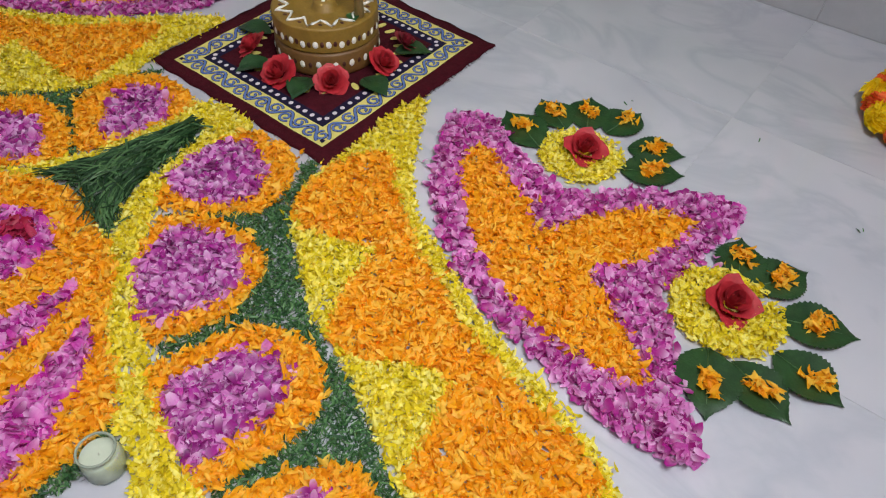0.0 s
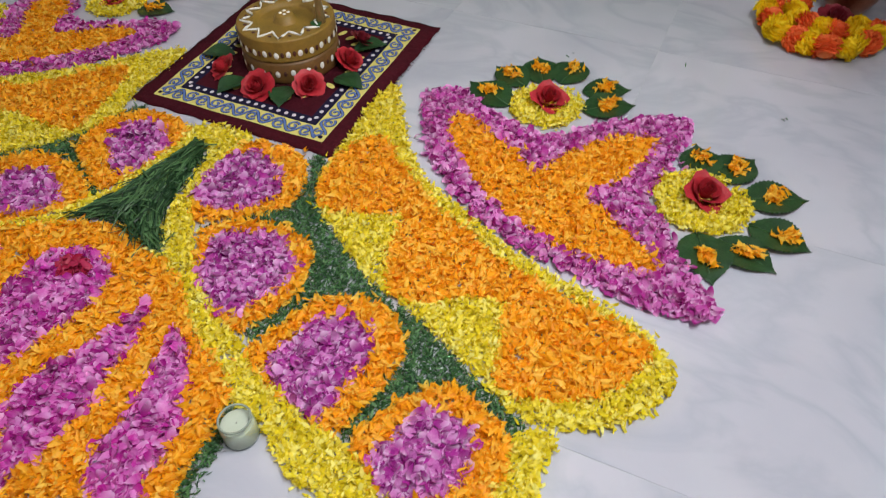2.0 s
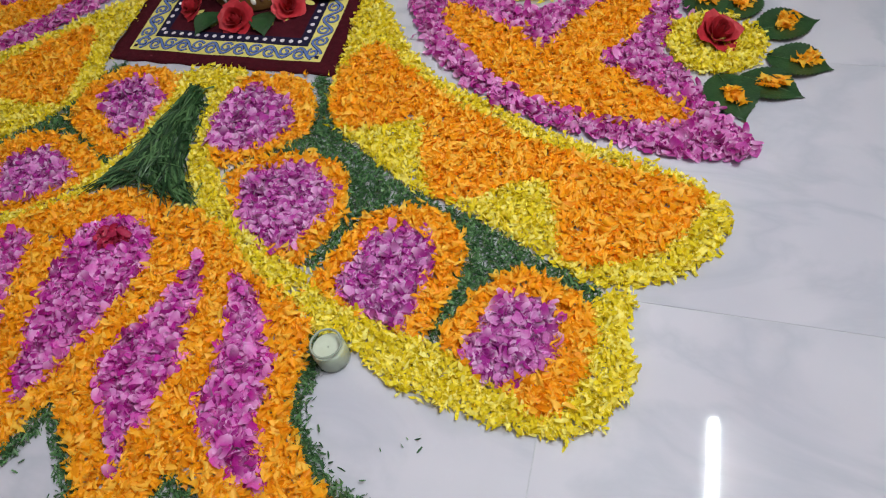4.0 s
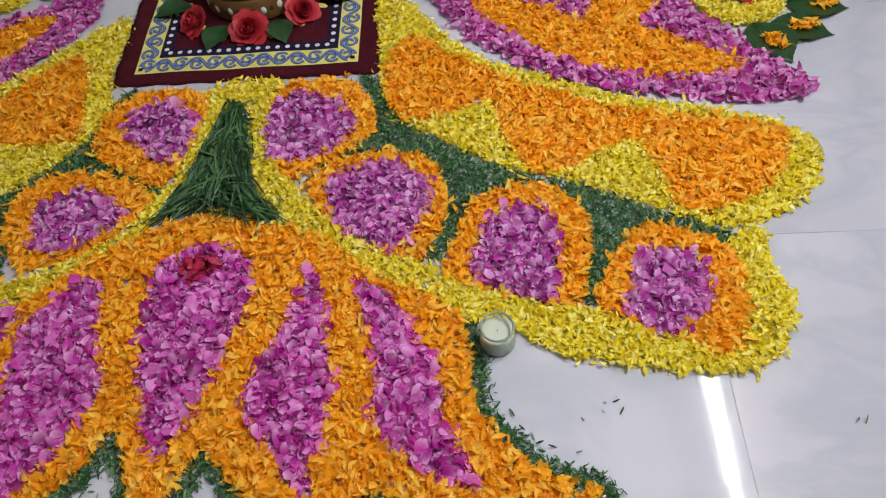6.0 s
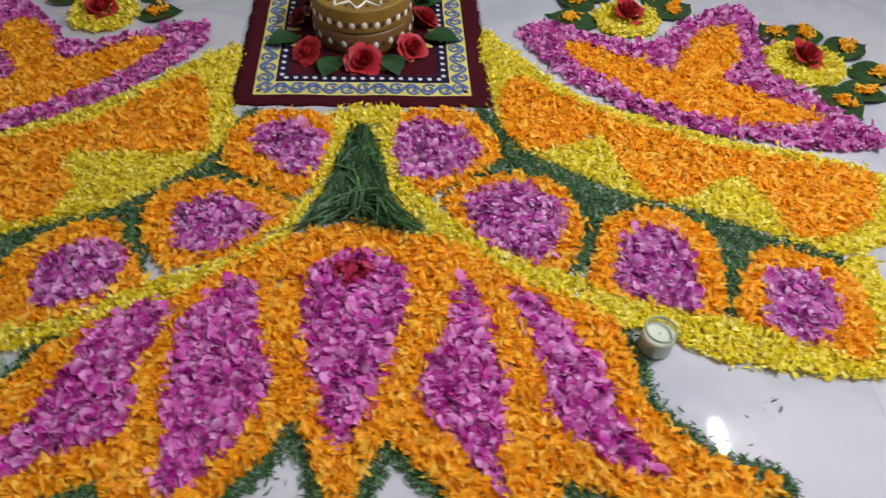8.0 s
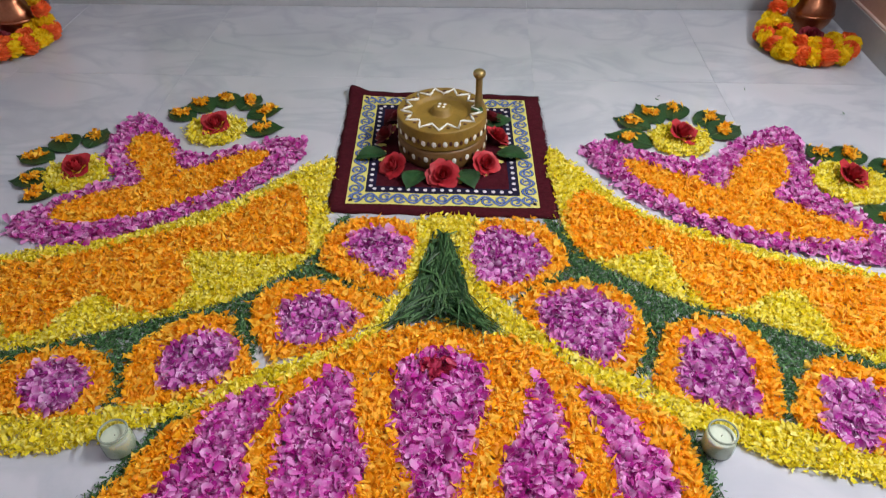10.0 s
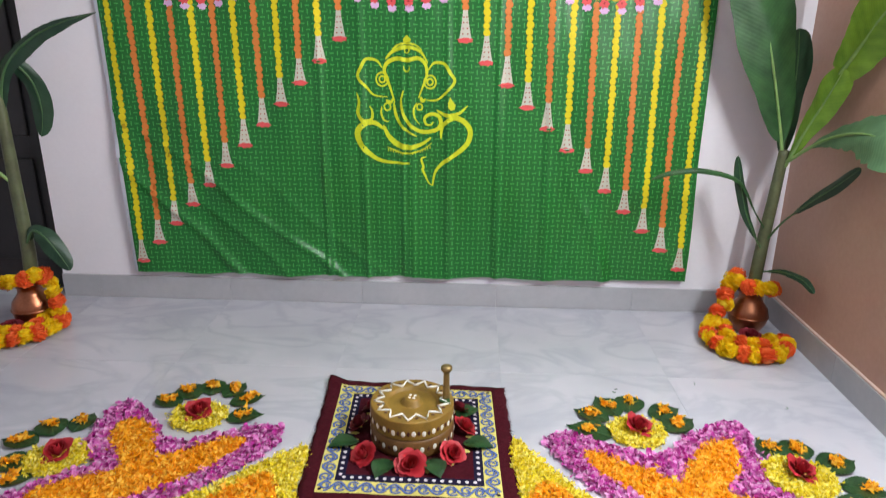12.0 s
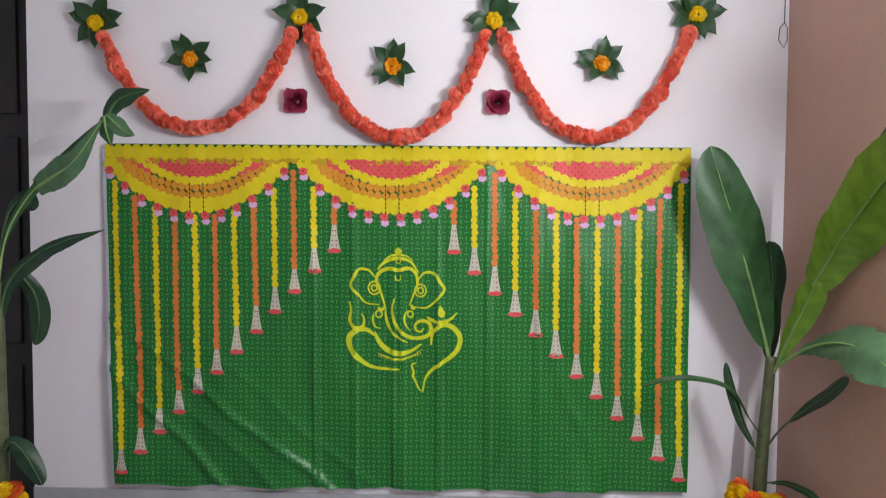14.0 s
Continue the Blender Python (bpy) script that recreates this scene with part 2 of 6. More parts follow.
INK_LIME = print_ink("print_lime", (0.46, 0.52, 0.012), (0.58, 0.62, 0.02))
INK_MAROON = print_ink("print_maroon", (0.26, 0.016, 0.02), (0.36, 0.03, 0.03))
INK_OCHRE = print_ink("print_ochre", (0.36, 0.24, 0.006), (0.50, 0.34, 0.01))
INK_RUST = print_ink("print_rust", (0.34, 0.08, 0.01), (0.46, 0.12, 0.015))
HEM = surface("white_hem", (0.50, 0.52, 0.62), (0.62, 0.62, 0.70), 30, 0.6)

GLASS, t_, p_ = nodes_of("clear_thin_glass")
p_.inputs["Base Color"].default_value = (0.9, 0.95, 0.92, 1)
p_.inputs["Roughness"].default_value = 0.03
clear = t_.nodes.new("ShaderNodeBsdfTransparent")
clear.inputs[0].default_value = (0.86, 0.91, 0.87, 1)
shine = t_.nodes.new("ShaderNodeBsdfGlossy")
shine.inputs["Roughness"].default_value = 0.03
both = t_.nodes.new("ShaderNodeMixShader")
both.inputs[0].default_value = 0.16
t_.links.new(clear.outputs[0], both.inputs[1])
t_.links.new(shine.outputs[0], both.inputs[2])
t_.links.new(both.outputs[0], t_.nodes["Material Output"].inputs[0])
GLASS_RIM = surface("glass_rim", (0.20, 0.23, 0.18), (0.30, 0.34, 0.28), 40, 0.08, relief=0)
GLOW, t_, p_ = nodes_of("tube_glow")
p_.inputs["Base Color"].default_value = (0.9, 0.9, 0.9, 1)
p_.inputs["Emission Color"].default_value = (0.92, 0.985, 1.0, 1)
p_.inputs["Emission Strength"].default_value = TUBE_STRENGTH


# ---- building helpers ----
def mesh_of(name, verts, faces, material=None, smooth=False):
    me = bpy.data.meshes.new(name)
    me.from_pydata([tuple(v) for v in verts], [], [tuple(f) for f in faces])
    if material:
        me.materials.append(material)
    if smooth:
        me.polygons.foreach_set("use_smooth", [True] * len(me.polygons))
    me.update()
    return me


def from_bm(name, bm, material=None, smooth=False):
    me = bpy.data.meshes.new(name)
    bm.to_mesh(me)
    bm.free()
    if material:
        me.materials.append(material)
    if smooth:
        me.polygons.foreach_set("use_smooth", [True] * len(me.polygons))
    return me


def part(name, me, parent, label="", m=None):
    ob = new(name, me)
    ob.parent = parent
    if m is not None:
        ob.matrix_basis = m
    return tagged(ob, label)


def thing(name, at, label, category, group="", kind="", m=None):
    ob = new(name)
    ob.empty_display_size = 0.05
    ob.matrix_basis = m if m is not None else Matrix.Translation(at)
    return tagged(ob, label, category, group, kind)


def box_bm(x0, x1, y0, y1, z0, z1, bevel=0.0):
    bm = bmesh.new()
    bmesh.ops.create_cube(bm, size=1)
    for v in bm.verts:
        v.co = Vector((x0 + (v.co.x + 0.5) * (x1 - x0), y0 + (v.co.y + 0.5) * (y1 - y0), z0 + (v.co.z + 0.5) * (z1 - z0)))
    if bevel:
        bmesh.ops.bevel(bm, geom=bm.edges[:], offset=bevel, segments=2, affect="EDGES", profile=0.5)
    return bm


def box(name, x0, x1, y0, y1, z0, z1, material, bevel=0.0):
    return from_bm(name, box_bm(x0, x1, y0, y1, z0, z1, bevel), material)


def lathe(name, profile, material, seg=32):
    verts, faces, n = [], [], len(profile)
    for k in range(seg):
        a = 2 * math.pi * k / seg
        verts += [(r * math.cos(a), r * math.sin(a), z) for r, z in profile]
    for k in range(seg):
        for i in range(n - 1):
            a, b = k * n + i, ((k + 1) % seg) * n + i
            faces.append((a, b, b + 1, a + 1))
    bm = bmesh.new()
    me = mesh_of(name, verts, faces, None)
    bm.from_mesh(me)
    bmesh.ops.remove_doubles(bm, verts=bm.verts[:], dist=1e-5)
    bmesh.ops.recalc_face_normals(bm, faces=bm.faces[:])
    bpy.data.meshes.remove(me)
    return from_bm(name, bm, material, True)


def tube(name, pts, radii, material, seg=10):
    """A round tube along points, with a radius at each."""
    pts = [Vector(p) for p in pts]
    verts, faces = [], []
    for i, p in enumerate(pts):
        d = (pts[min(i + 1, len(pts) - 1)] - pts[max(i - 1, 0)]).normalized()
        s = d.cross(Vector((0.13, 0.99, 0.05))).normalized()
        u = s.cross(d)
        for k in range(seg):
            a = 2 * math.pi * k / seg
            verts.append(p + (s * math.cos(a) + u * math.sin(a)) * radii[i])
    for i in range(len(pts) - 1):
        for k in range(seg):
            a, b = i * seg + k, i * seg + (k + 1) % seg
            faces.append((a, b, b + seg, a + seg))
    faces.append(tuple(range(seg))[::-1])
    faces.append(tuple(range((len(pts) - 1) * seg, len(pts) * seg)))
    return mesh_of(name, verts, faces, material, True)


def spline(pts, n, closed=False):
    """Catmull-Rom through points, n steps a span."""
    P = np.array(pts, float)
    m = len(P)
    out = []
    for i in range(m if closed else m - 1):
        if closed:
            p0, p1, p2, p3 = P[(i - 1) % m], P[i], P[(i + 1) % m], P[(i + 2) % m]
        else:
            p0, p1, p2, p3 = P[max(i - 1, 0)], P[i], P[i + 1], P[min(i + 2, m - 1)]
        for k in range(n):
            s = k / n
            out.append(0.5 * (2 * p1 + (p2 - p0) * s + (2 * p0 - 5 * p1 + 4 * p2 - p3) * s * s + (3 * p1 - p0 - 3 * p2 + p3) * s ** 3))
    if not closed:
        out.append(P[-1])
    return np.array(out)


# ---- the room ----
WY, WX, WLEFT, H = 1.355, 1.445, -1.72, 2.75
tagged(new("wall_back", box("wall_back", WLEFT, WX + 0.15, WY, WY + 0.14, 0, H, WALL_WHITE)), "plain white painted wall behind the hanging cloth", "wall", kind="structure")
tagged(new("wall_right", box("wall_right", WX, WX + 0.15, -3.4, WY - 0.001, 0, H, WALL_PEACH)), "peach brown painted side wall with a satin sheen", "wall", kind="structure")
# from here to the ceiling: unseen surfaces, added to close the room and bounce light
tagged(new("wall_back_lintel", box("wall_back_lintel", -2.7, WLEFT - 0.001, WY + 0.002, WY + 0.14, 2.35, H, WALL_WHITE)), "unseen white wall above the dark opening, added to close the room", "wall", kind="structure")
tagged(new("wall_back_far", box("wall_back_far", -3.4, -2.701, WY + 0.002, WY + 0.14, 0, H, WALL_WHITE)), "unseen white wall beyond the dark opening, added to close the room", "wall", kind="structure")
tagged(new("wall_left", box("wall_left", -3.55, -3.401, -3.4, WY, 0, H, WALL_WHITE)), "unseen white side wall, added to close the room and bounce light", "wall", kind="structure")
tagged(new("wall_front", box("wall_front", -3.55, WX, -3.55, -3.401, 0, H, WALL_WHITE)), "unseen white wall behind the camera, added to bounce light", "wall", kind="structure")
tagged(new("ceiling", box("ceiling", -3.55, WX + 0.15, -3.55, WY + 0.14, H, H + 0.1, CEIL)), "unseen white ceiling, added to close the room and bounce light", "ceiling", kind="structure")

# the opening is only dark; this panelled sheet is made up to fill it
door = thing("dark_opening_1", (-2.21, WY + 0.06, 0), "near-black panelled sheet standing in for the dark opening beside the white wall", "door", kind="structure")
part("leaf", box("leaf", -0.485, 0.485, 0.0, 0.045, 0.01, 2.34, OPENING_BLACK, 0.003), door)
for a in (-0.41, 0.03):
    for z0, z1 in ((0.15, 0.62), (0.72, 1.62), (1.72, 2.25)):
        part("panel", box("panel", a, a + 0.38, -0.014, 0.002, z0, z1, OPENING_BLACK, 0.006), door)

floor = tagged(new("floor", box("floor", -3.55, WX + 0.15, -3.55, WY + 0.14, -0.1, -0.0009, GROUT)), "polished pale marble tile floor with thin joints", "floor", kind="structure")


# ---- skirting ----
def skirting(name, label, pieces):
    base = thing(name, (0, 0, 0), label, "skirting", kind="structure")
    for b in pieces:
        part("panel", box("panel", *b, SKIRT, 0.0012), base)
    return base


cuts = [WLEFT, -1.545, -0.945, -0.345, 0.255, 0.855, WX - 0.012]
skirting("baseboard", "grey marble skirting tiles along the white wall",
         [(a + 0.0003, b - 0.0003, WY - 0.011, WY + 0.001, 0.0, 0.105) for a, b in zip(cuts, cuts[1:])])
cuts = [-3.4, -2.86, -2.26, -1.66, -1.06, -0.46, 0.14, 0.74, WY - 0.012]
side = skirting("baseboard_side", "grey marble skirting tiles with a plaster ledge along the peach wall",
                [(WX - 0.014, WX + 0.001, a + 0.0008, b - 0.0008, 0.0, 0.105) for a, b in zip(cuts, cuts[1:])])
part("ledge", box("ledge", WX - 0.012, WX + 0.001, -3.4, WY - 0.012, 0.1055, 0.113, LEDGE, 0.003), side, "rough plaster ledge on the skirting")

# ---- lamp on the peach wall: a batten with two glowing diffusers that face the room ----
lamp = thing("batten_lamp", (WX, -0.40, 1.78), "white batten lamp with rounded glowing diffusers on the wall", "lamp")
part("batten", box("batten", -0.030, 0.0, -0.53, 0.53, -0.026, 0.026, METAL, 0.005), lamp)
for s_ in (-1, 1):
    part("end_cap", box("end_cap", -0.046, -0.0305, s_ * 0.52 - 0.012, s_ * 0.52 + 0.012, -0.022, 0.022, METAL, 0.004), lamp)
for s_ in (-1, 1):
    part("diffuser", mesh_of("diffuser", [(-0.038 - 0.013 * math.cos(a), s_ * 0.262 + e * 0.240, 0.013 * math.sin(a)) for e in (-1, 1) for a in np.linspace(-1.6, 1.6, 9)],
                             [(i, i + 1, i + 10, i + 9) for i in range(8)], GLOW, True), lamp, "glowing white diffuser")


# ---- flower carpet: beds of loose petals between smooth outlines ----
def inside(pts, poly):
    x, y = pts[:, 0], pts[:, 1]
    hit = np.zeros(len(pts), bool)
    px, py = poly[:, 0], poly[:, 1]
    for i in range(len(poly)):
        x0, y0, x1, y1 = px[i - 1], py[i - 1], px[i], py[i]
        if y0 == y1:
            continue
        cross = ((y0 > y) != (y1 > y)) & (x < (x1 - x0) * (y - y0) / (y1 - y0) + x0)
        hit ^= cross
    return hit


def outline(pts):
    return spline(pts, 5, True)


def petal_shape(rows, cols, widths, cup, curl, notch=0.0, twist=0.0, bend=0.0):
    """One petal, 1 long and 1 wide, as a small grid; widths along its length, twisted and bent sideways."""
    v = []
    for i in range(rows):
        s = i / (rows - 1)
        for j in range(cols):
            u = j / (cols - 1) * 2 - 1
            x = s - 0.5 - (notch * (1 - abs(u)) if i == rows - 1 else 0.12 * u * u * s)
            v.append((x, 0.5 * u * widths[i] + bend * (s - 0.4) ** 2, cup * u * u * widths[i] + curl * (s - 0.4) ** 2 + twist * u * widths[i] * (s - 0.5)))
    f = [(i * cols + j, (i + 1) * cols + j, (i + 1) * cols + j + 1, i * cols + j + 1) for i in range(rows - 1) for j in range(cols - 1)]
    return np.array(v), np.array(f)


KINDS = {
    "marigold": ([petal_shape(4, 3, w, c, k, 0.14, tw, be) for w, c, k, tw, be in (((0.22, 0.70, 1.0, 0.80), 0.12, 0.35, 0.5, 0.5), ((0.20, 0.55, 0.95, 1.0), -0.10, -0.25, -0.6, -0.5),
                  ((0.25, 0.8, 1.0, 0.6), 0.2, 0.6, 0.3, 0.9), ((0.18, 0.4, 0.7, 0.5), 0.05, 0.2, 0.9, -0.9), ((0.3, 0.9, 1.0, 0.85), 0.25, 0.1, -0.3, 0.2))],
                 (0.010, 0.025), (0.26, 0.58), 0.28, 54000),
    "daisy": ([petal_shape(4, 2, w, 0.0, k, 0, tw, be) for w, k, tw, be in (((0.4, 0.95, 1.0, 0.5), 0.3, 0.5, 0.4), ((0.4, 0.9, 1.0, 0.6), -0.3, -0.5, -0.3), ((0.3, 0.7, 0.9, 0.5), 0.6, 0.7, 0.8))],
              (0.008, 0.021), (0.18, 0.40), 0.28, 88000),
    "rose": ([petal_shape(4, 3, w, c, k, 0, tw) for w, c, k, tw in (((0.36, 0.90, 1.0, 0.66), 0.24, 0.45, 0.2), ((0.36, 0.86, 1.0, 0.7), -0.18, -0.30, -0.3), ((0.45, 0.95, 1.0, 0.55), 0.34, 0.8, 0.1), ((0.4, 0.8, 1.0, 0.75), 0.12, 0.25, 0.5))],
             (0.012, 0.027), (0.52, 0.90), 0.36, 31000),
    "clip": ([petal_shape(3, 2, (0.6, 1.0, 0.6), 0.0, k) for k in (0.2, -0.3)],
             (0.005, 0.014), (0.16, 0.34), 0.42, 110000),
}


def bed(label, category, kind, material, shapes, holes=(), height=0.009, density=1.0, strays=0.06, spread=0.004):
    """Loose petals strewn inside the shapes and outside the holes, as one heap."""
    templates, lengths, widths, tilt, per = KINDS[kind]
    pts = []
    for s in shapes:
        lo, hi = s.min(0) - 0.03, s.max(0) + 0.03
        n = int(np.prod(hi - lo) * per * density)
        q = RNG.uniform(lo, hi, (n, 2))
        keep = inside(q, s)
        out = ~keep & (RNG.random(n) < strays) & inside(q + RNG.normal(0, 0.012, q.shape), s)
        q = q[keep | out]
        for h in holes:
            q = q[~inside(q, h)]
        pts.append(q)
    q = np.concatenate(pts)
    # thin spots where the tiles show between the petals
    if kind in ("marigold", "daisy") and len(q) > 400:
        for c in q[RNG.integers(0, len(q), max(1, len(q) // 300))]:
            q = q[(np.hypot(*(q - c).T) > RNG.uniform(0.004, 0.011)) | (RNG.random(len(q)) < 0.16)]
    q = q + RNG.normal(0, spread, q.shape)
    n = len(q)
    size = RNG.uniform(*lengths, n)
    wide = size * RNG.uniform(*widths, n)
    yaw = RNG.uniform(0, 2 * math.pi, n)
    pitch, roll = RNG.normal(0, tilt, n), RNG.normal(0, tilt * 1.1, n)
    lift = RNG.random(n) ** 1.4 * height
    pick = RNG.integers(0, len(templates), n)
    V, Fc, S, at = [], [], [], 0
    for k, (tv, tf) in enumerate(templates):
        i = np.nonzero(pick == k)[0]
        if not len(i):
            continue
        p = tv[None] * np.stack([size[i], wide[i], size[i]], 1)[:, None, :]
        c, s = np.cos(roll[i])[:, None], np.sin(roll[i])[:, None]
        y, z = p[..., 1] * c - p[..., 2] * s, p[..., 1] * s + p[..., 2] * c
        c, s = np.cos(pitch[i])[:, None], np.sin(pitch[i])[:, None]
        x, z = p[..., 0] * c + z * s, -p[..., 0] * s + z * c
        c, s = np.cos(yaw[i])[:, None], np.sin(yaw[i])[:, None]
        X, Y = x * c - y * s + q[i, 0][:, None], x * s + y * c + q[i, 1][:, None]
        Z = z - z.min(1)[:, None] + 0.0012 + lift[i][:, None]
        m, w = len(i), tv.shape[0]
        V.append(np.stack([X, Y, Z], 2).reshape(-1, 3))
        Fc.append((tf[None] + (np.arange(m) * w)[:, None, None] + at).reshape(-1, 4))
        S.append(np.tile(tv[:, 0] + 0.5, m))
        at += m * w
    me = mesh_of("petal_bed", np.concatenate(V).tolist(), np.concatenate(Fc).tolist(), material, True)
    along = me.attributes.new("along", "FLOAT", "POINT")
    along.data.foreach_set("value", np.concatenate(S).astype(np.float32))
    return tagged(new("petal_bed" if kind != "clip" else "clipping_bed", me), label, category, kind="stuff")


def mirror(s):
    return s * np.array([-1, 1])


# outlines on the floor, in metres from the middle of the mat's front edge
R_FISH_OUT = outline([(0.40, 0.335), (0.46, 0.352), (0.53, 0.306), (0.62, 0.271), (0.69, 0.25), (0.757, 0.288), (0.81, 0.356), (0.878, 0.393), (0.934, 0.431), (1.0, 0.425),
                      (0.98, 0.26), (0.964, 0.131), (1.006, 0.087), (1.032, 0.034), (1.075, -0.026), (1.15, -0.112), (1.058, -0.146), (0.946, -0.133), (0.833, -0.105),
                      (0.72, -0.077), (0.60, -0.003), (0.54, 0.046), (0.469, 0.116), (0.412, 0.213), (0.38, 0.293)])
R_FISH_IN = outline([(0.476, 0.239), (0.515, 0.258), (0.58, 0.214), (0.645, 0.19), (0.706, 0.139), (0.743, 0.151), (0.764, 0.209), (0.813, 0.278), (0.883, 0.333), (0.938, 0.329),
                     (0.935, 0.248), (0.903, 0.174), (0.849, 0.09), (0.902, 0.062), (0.98, 0.005), (1.03, -0.055), (0.953, -0.075), (0.842, -0.068), (0.772, -0.049),
                     (0.696, -0.012), (0.577, 0.078), (0.501, 0.168)])
L_FISH_OUT = outline([(-0.98, 0.45), (-0.93, 0.43), (-0.83, 0.32), (-0.76, 0.24), (-0.64, 0.265), (-0.52, 0.33), (-0.435, 0.315), (-0.45, 0.21), (-0.54, 0.09), (-0.63, 0.0),
                      (-0.74, -0.07), (-0.84, -0.125), (-0.96, -0.15), (-1.09, -0.115), (-1.10, -0.055), (-1.04, 0.01), (-0.96, 0.08), (-0.90, 0.115), (-0.98, 0.2), (-1.015, 0.36)])
L_FISH_IN = outline([(-0.905, 0.35), (-0.82, 0.295), (-0.75, 0.165), (-0.66, 0.22), (-0.56, 0.268), (-0.52, 0.228), (-0.57, 0.14), (-0.65, 0.05), (-0.73, -0.01), (-0.85, -0.06),
                     (-0.95, -0.08), (-1.02, -0.055), (-1.01, 0.0), (-0.93, 0.06), (-0.845, 0.09), (-0.875, 0.16), (-0.93, 0.225), (-0.955, 0.31)])
R_WING = outline([(0.282, 0.309), (0.364, 0.194), (0.442, 0.08), (0.54, -0.007), (0.626, -0.043), (0.737, -0.103), (0.846, -0.141), (0.935, -0.165), (1.02, -0.194), (1.08, -0.232),
                  (1.106, -0.287), (1.083, -0.346), (1.045, -0.395), (0.975, -0.43), (0.9, -0.439), (0.78, -0.383), (0.656, -0.323), (0.581, -0.299), (0.51, -0.264), (0.424, -0.206),
                  (0.35, -0.155), (0.304, -0.084), (0.293, -0.029), (0.285, 0.069), (0.272, 0.2)])
R_WING_O = [outline([(0.362, 0.106), (0.437, 0.039), (0.5, -0.006), (0.565, -0.06), (0.512, -0.111), (0.457, -0.131), (0.4, -0.152), (0.35, -0.15), (0.312, -0.092), (0.297, -0.02), (0.312, 0.065)]),
            outline([(0.53, -0.06), (0.643, -0.092), (0.747, -0.141), (0.83, -0.167), (0.929, -0.194), (1.0, -0.205), (1.058, -0.237), (1.05, -0.289), (1.011, -0.347), (0.954, -0.391),
                     (0.884, -0.408), (0.845, -0.40), (0.827, -0.333), (0.79, -0.24), (0.713, -0.26), (0.679, -0.29), (0.63, -0.305), (0.578, -0.285), (0.535, -0.174)])]
L_WING = outline([(-0.335, 0.235), (-0.39, 0.2), (-0.465, 0.135), (-0.55, 0.045), (-0.665, -0.038), (-0.78, -0.107), (-0.9, -0.152), (-1.03, -0.188), (-1.12, -0.225), (-1.16, -0.30),
                  (-1.11, -0.385), (-1.02, -0.43), (-0.93, -0.47), (-0.88, -0.475), (-0.79, -0.45), (-0.69, -0.41), (-0.6, -0.37), (-0.49, -0.33), (-0.4, -0.26), (-0.33, -0.18), (-0.29, -0.08),
                  (-0.31, -0.02), (-0.325, 0.06)])
L_WING_O = [outline([(-0.40, 0.1), (-0.36, -0.02), (-0.335, -0.155), (-0.41, -0.17), (-0.5, -0.165), (-0.6, -0.165), (-0.64, -0.11), (-0.55, -0.02), (-0.46, 0.085)]),
            outline([(-0.60, -0.08), (-0.62, -0.18), (-0.58, -0.27), (-0.585, -0.345), (-0.66, -0.37), (-0.72, -0.35), (-0.775, -0.315), (-0.825, -0.37), (-0.85, -0.43), (-0.91, -0.44),
                     (-0.95, -0.41), (-1.04, -0.385), (-1.10, -0.31), (-1.06, -0.24), (-0.95, -0.21), (-0.82, -0.165), (-0.70, -0.10)])]
R_PINK, R_RING, L_PINK, L_RING = [], [], [], []


def bud(pinks, rings, heart, ring):
    """One round bud: the outline of its pink heart and of the ring round it."""
    pinks.append(outline(heart))
    r = outline(ring)
    rings.append(r.mean(0) + (r - r.mean(0)) * 0.955)


bud(R_PINK, R_RING, [(0.086, -0.235), (0.062, -0.135), (0.095, -0.068), (0.167, -0.066), (0.23, -0.118), (0.247, -0.177), (0.208, -0.22), (0.155, -0.247)],
    [(0.112, -0.288), (0.075, -0.2), (0.062, -0.075), (0.107, -0.015), (0.202, -0.018), (0.265, -0.073), (0.294, -0.149), (0.269, -0.207), (0.22, -0.243), (0.16, -0.282)])
bud(R_PINK, R_RING, [(0.221, -0.385), (0.209, -0.319), (0.252, -0.277), (0.322, -0.261), (0.389, -0.308), (0.406, -0.37), (0.38, -0.425), (0.353, -0.466), (0.315, -0.462), (0.262, -0.434)],
    [(0.165, -0.315), (0.192, -0.266), (0.282, -0.233), (0.376, -0.241), (0.423, -0.292), (0.438, -0.362), (0.428, -0.427), (0.404, -0.478), (0.365, -0.489), (0.287, -0.452), (0.21, -0.39)])
bud(R_PINK, R_RING, [(0.476, -0.528), (0.483, -0.471), (0.51, -0.406), (0.566, -0.379), (0.615, -0.406), (0.634, -0.457), (0.619, -0.514), (0.624, -0.552), (0.596, -0.582), (0.546, -0.562)],
    [(0.425, -0.52), (0.442, -0.456), (0.466, -0.383), (0.526, -0.334), (0.603, -0.329), (0.663, -0.374), (0.685, -0.425), (0.678, -0.493), (0.664, -0.552), (0.649, -0.589), (0.618, -0.587), (0.539, -0.566), (0.47, -0.545)])
bud(R_PINK, R_RING, [(0.72, -0.6), (0.733, -0.555), (0.762, -0.493), (0.808, -0.486), (0.854, -0.501), (0.859, -0.541), (0.855, -0.592), (0.813, -0.632), (0.762, -0.642)],
    [(0.67, -0.584), (0.695, -0.528), (0.725, -0.469), (0.774, -0.433), (0.834, -0.44), (0.888, -0.47), (0.918, -0.518), (0.915, -0.568), (0.905, -0.630), (0.875, -0.680), (0.835, -0.685), (0.800, -0.655), (0.733, -0.632)])
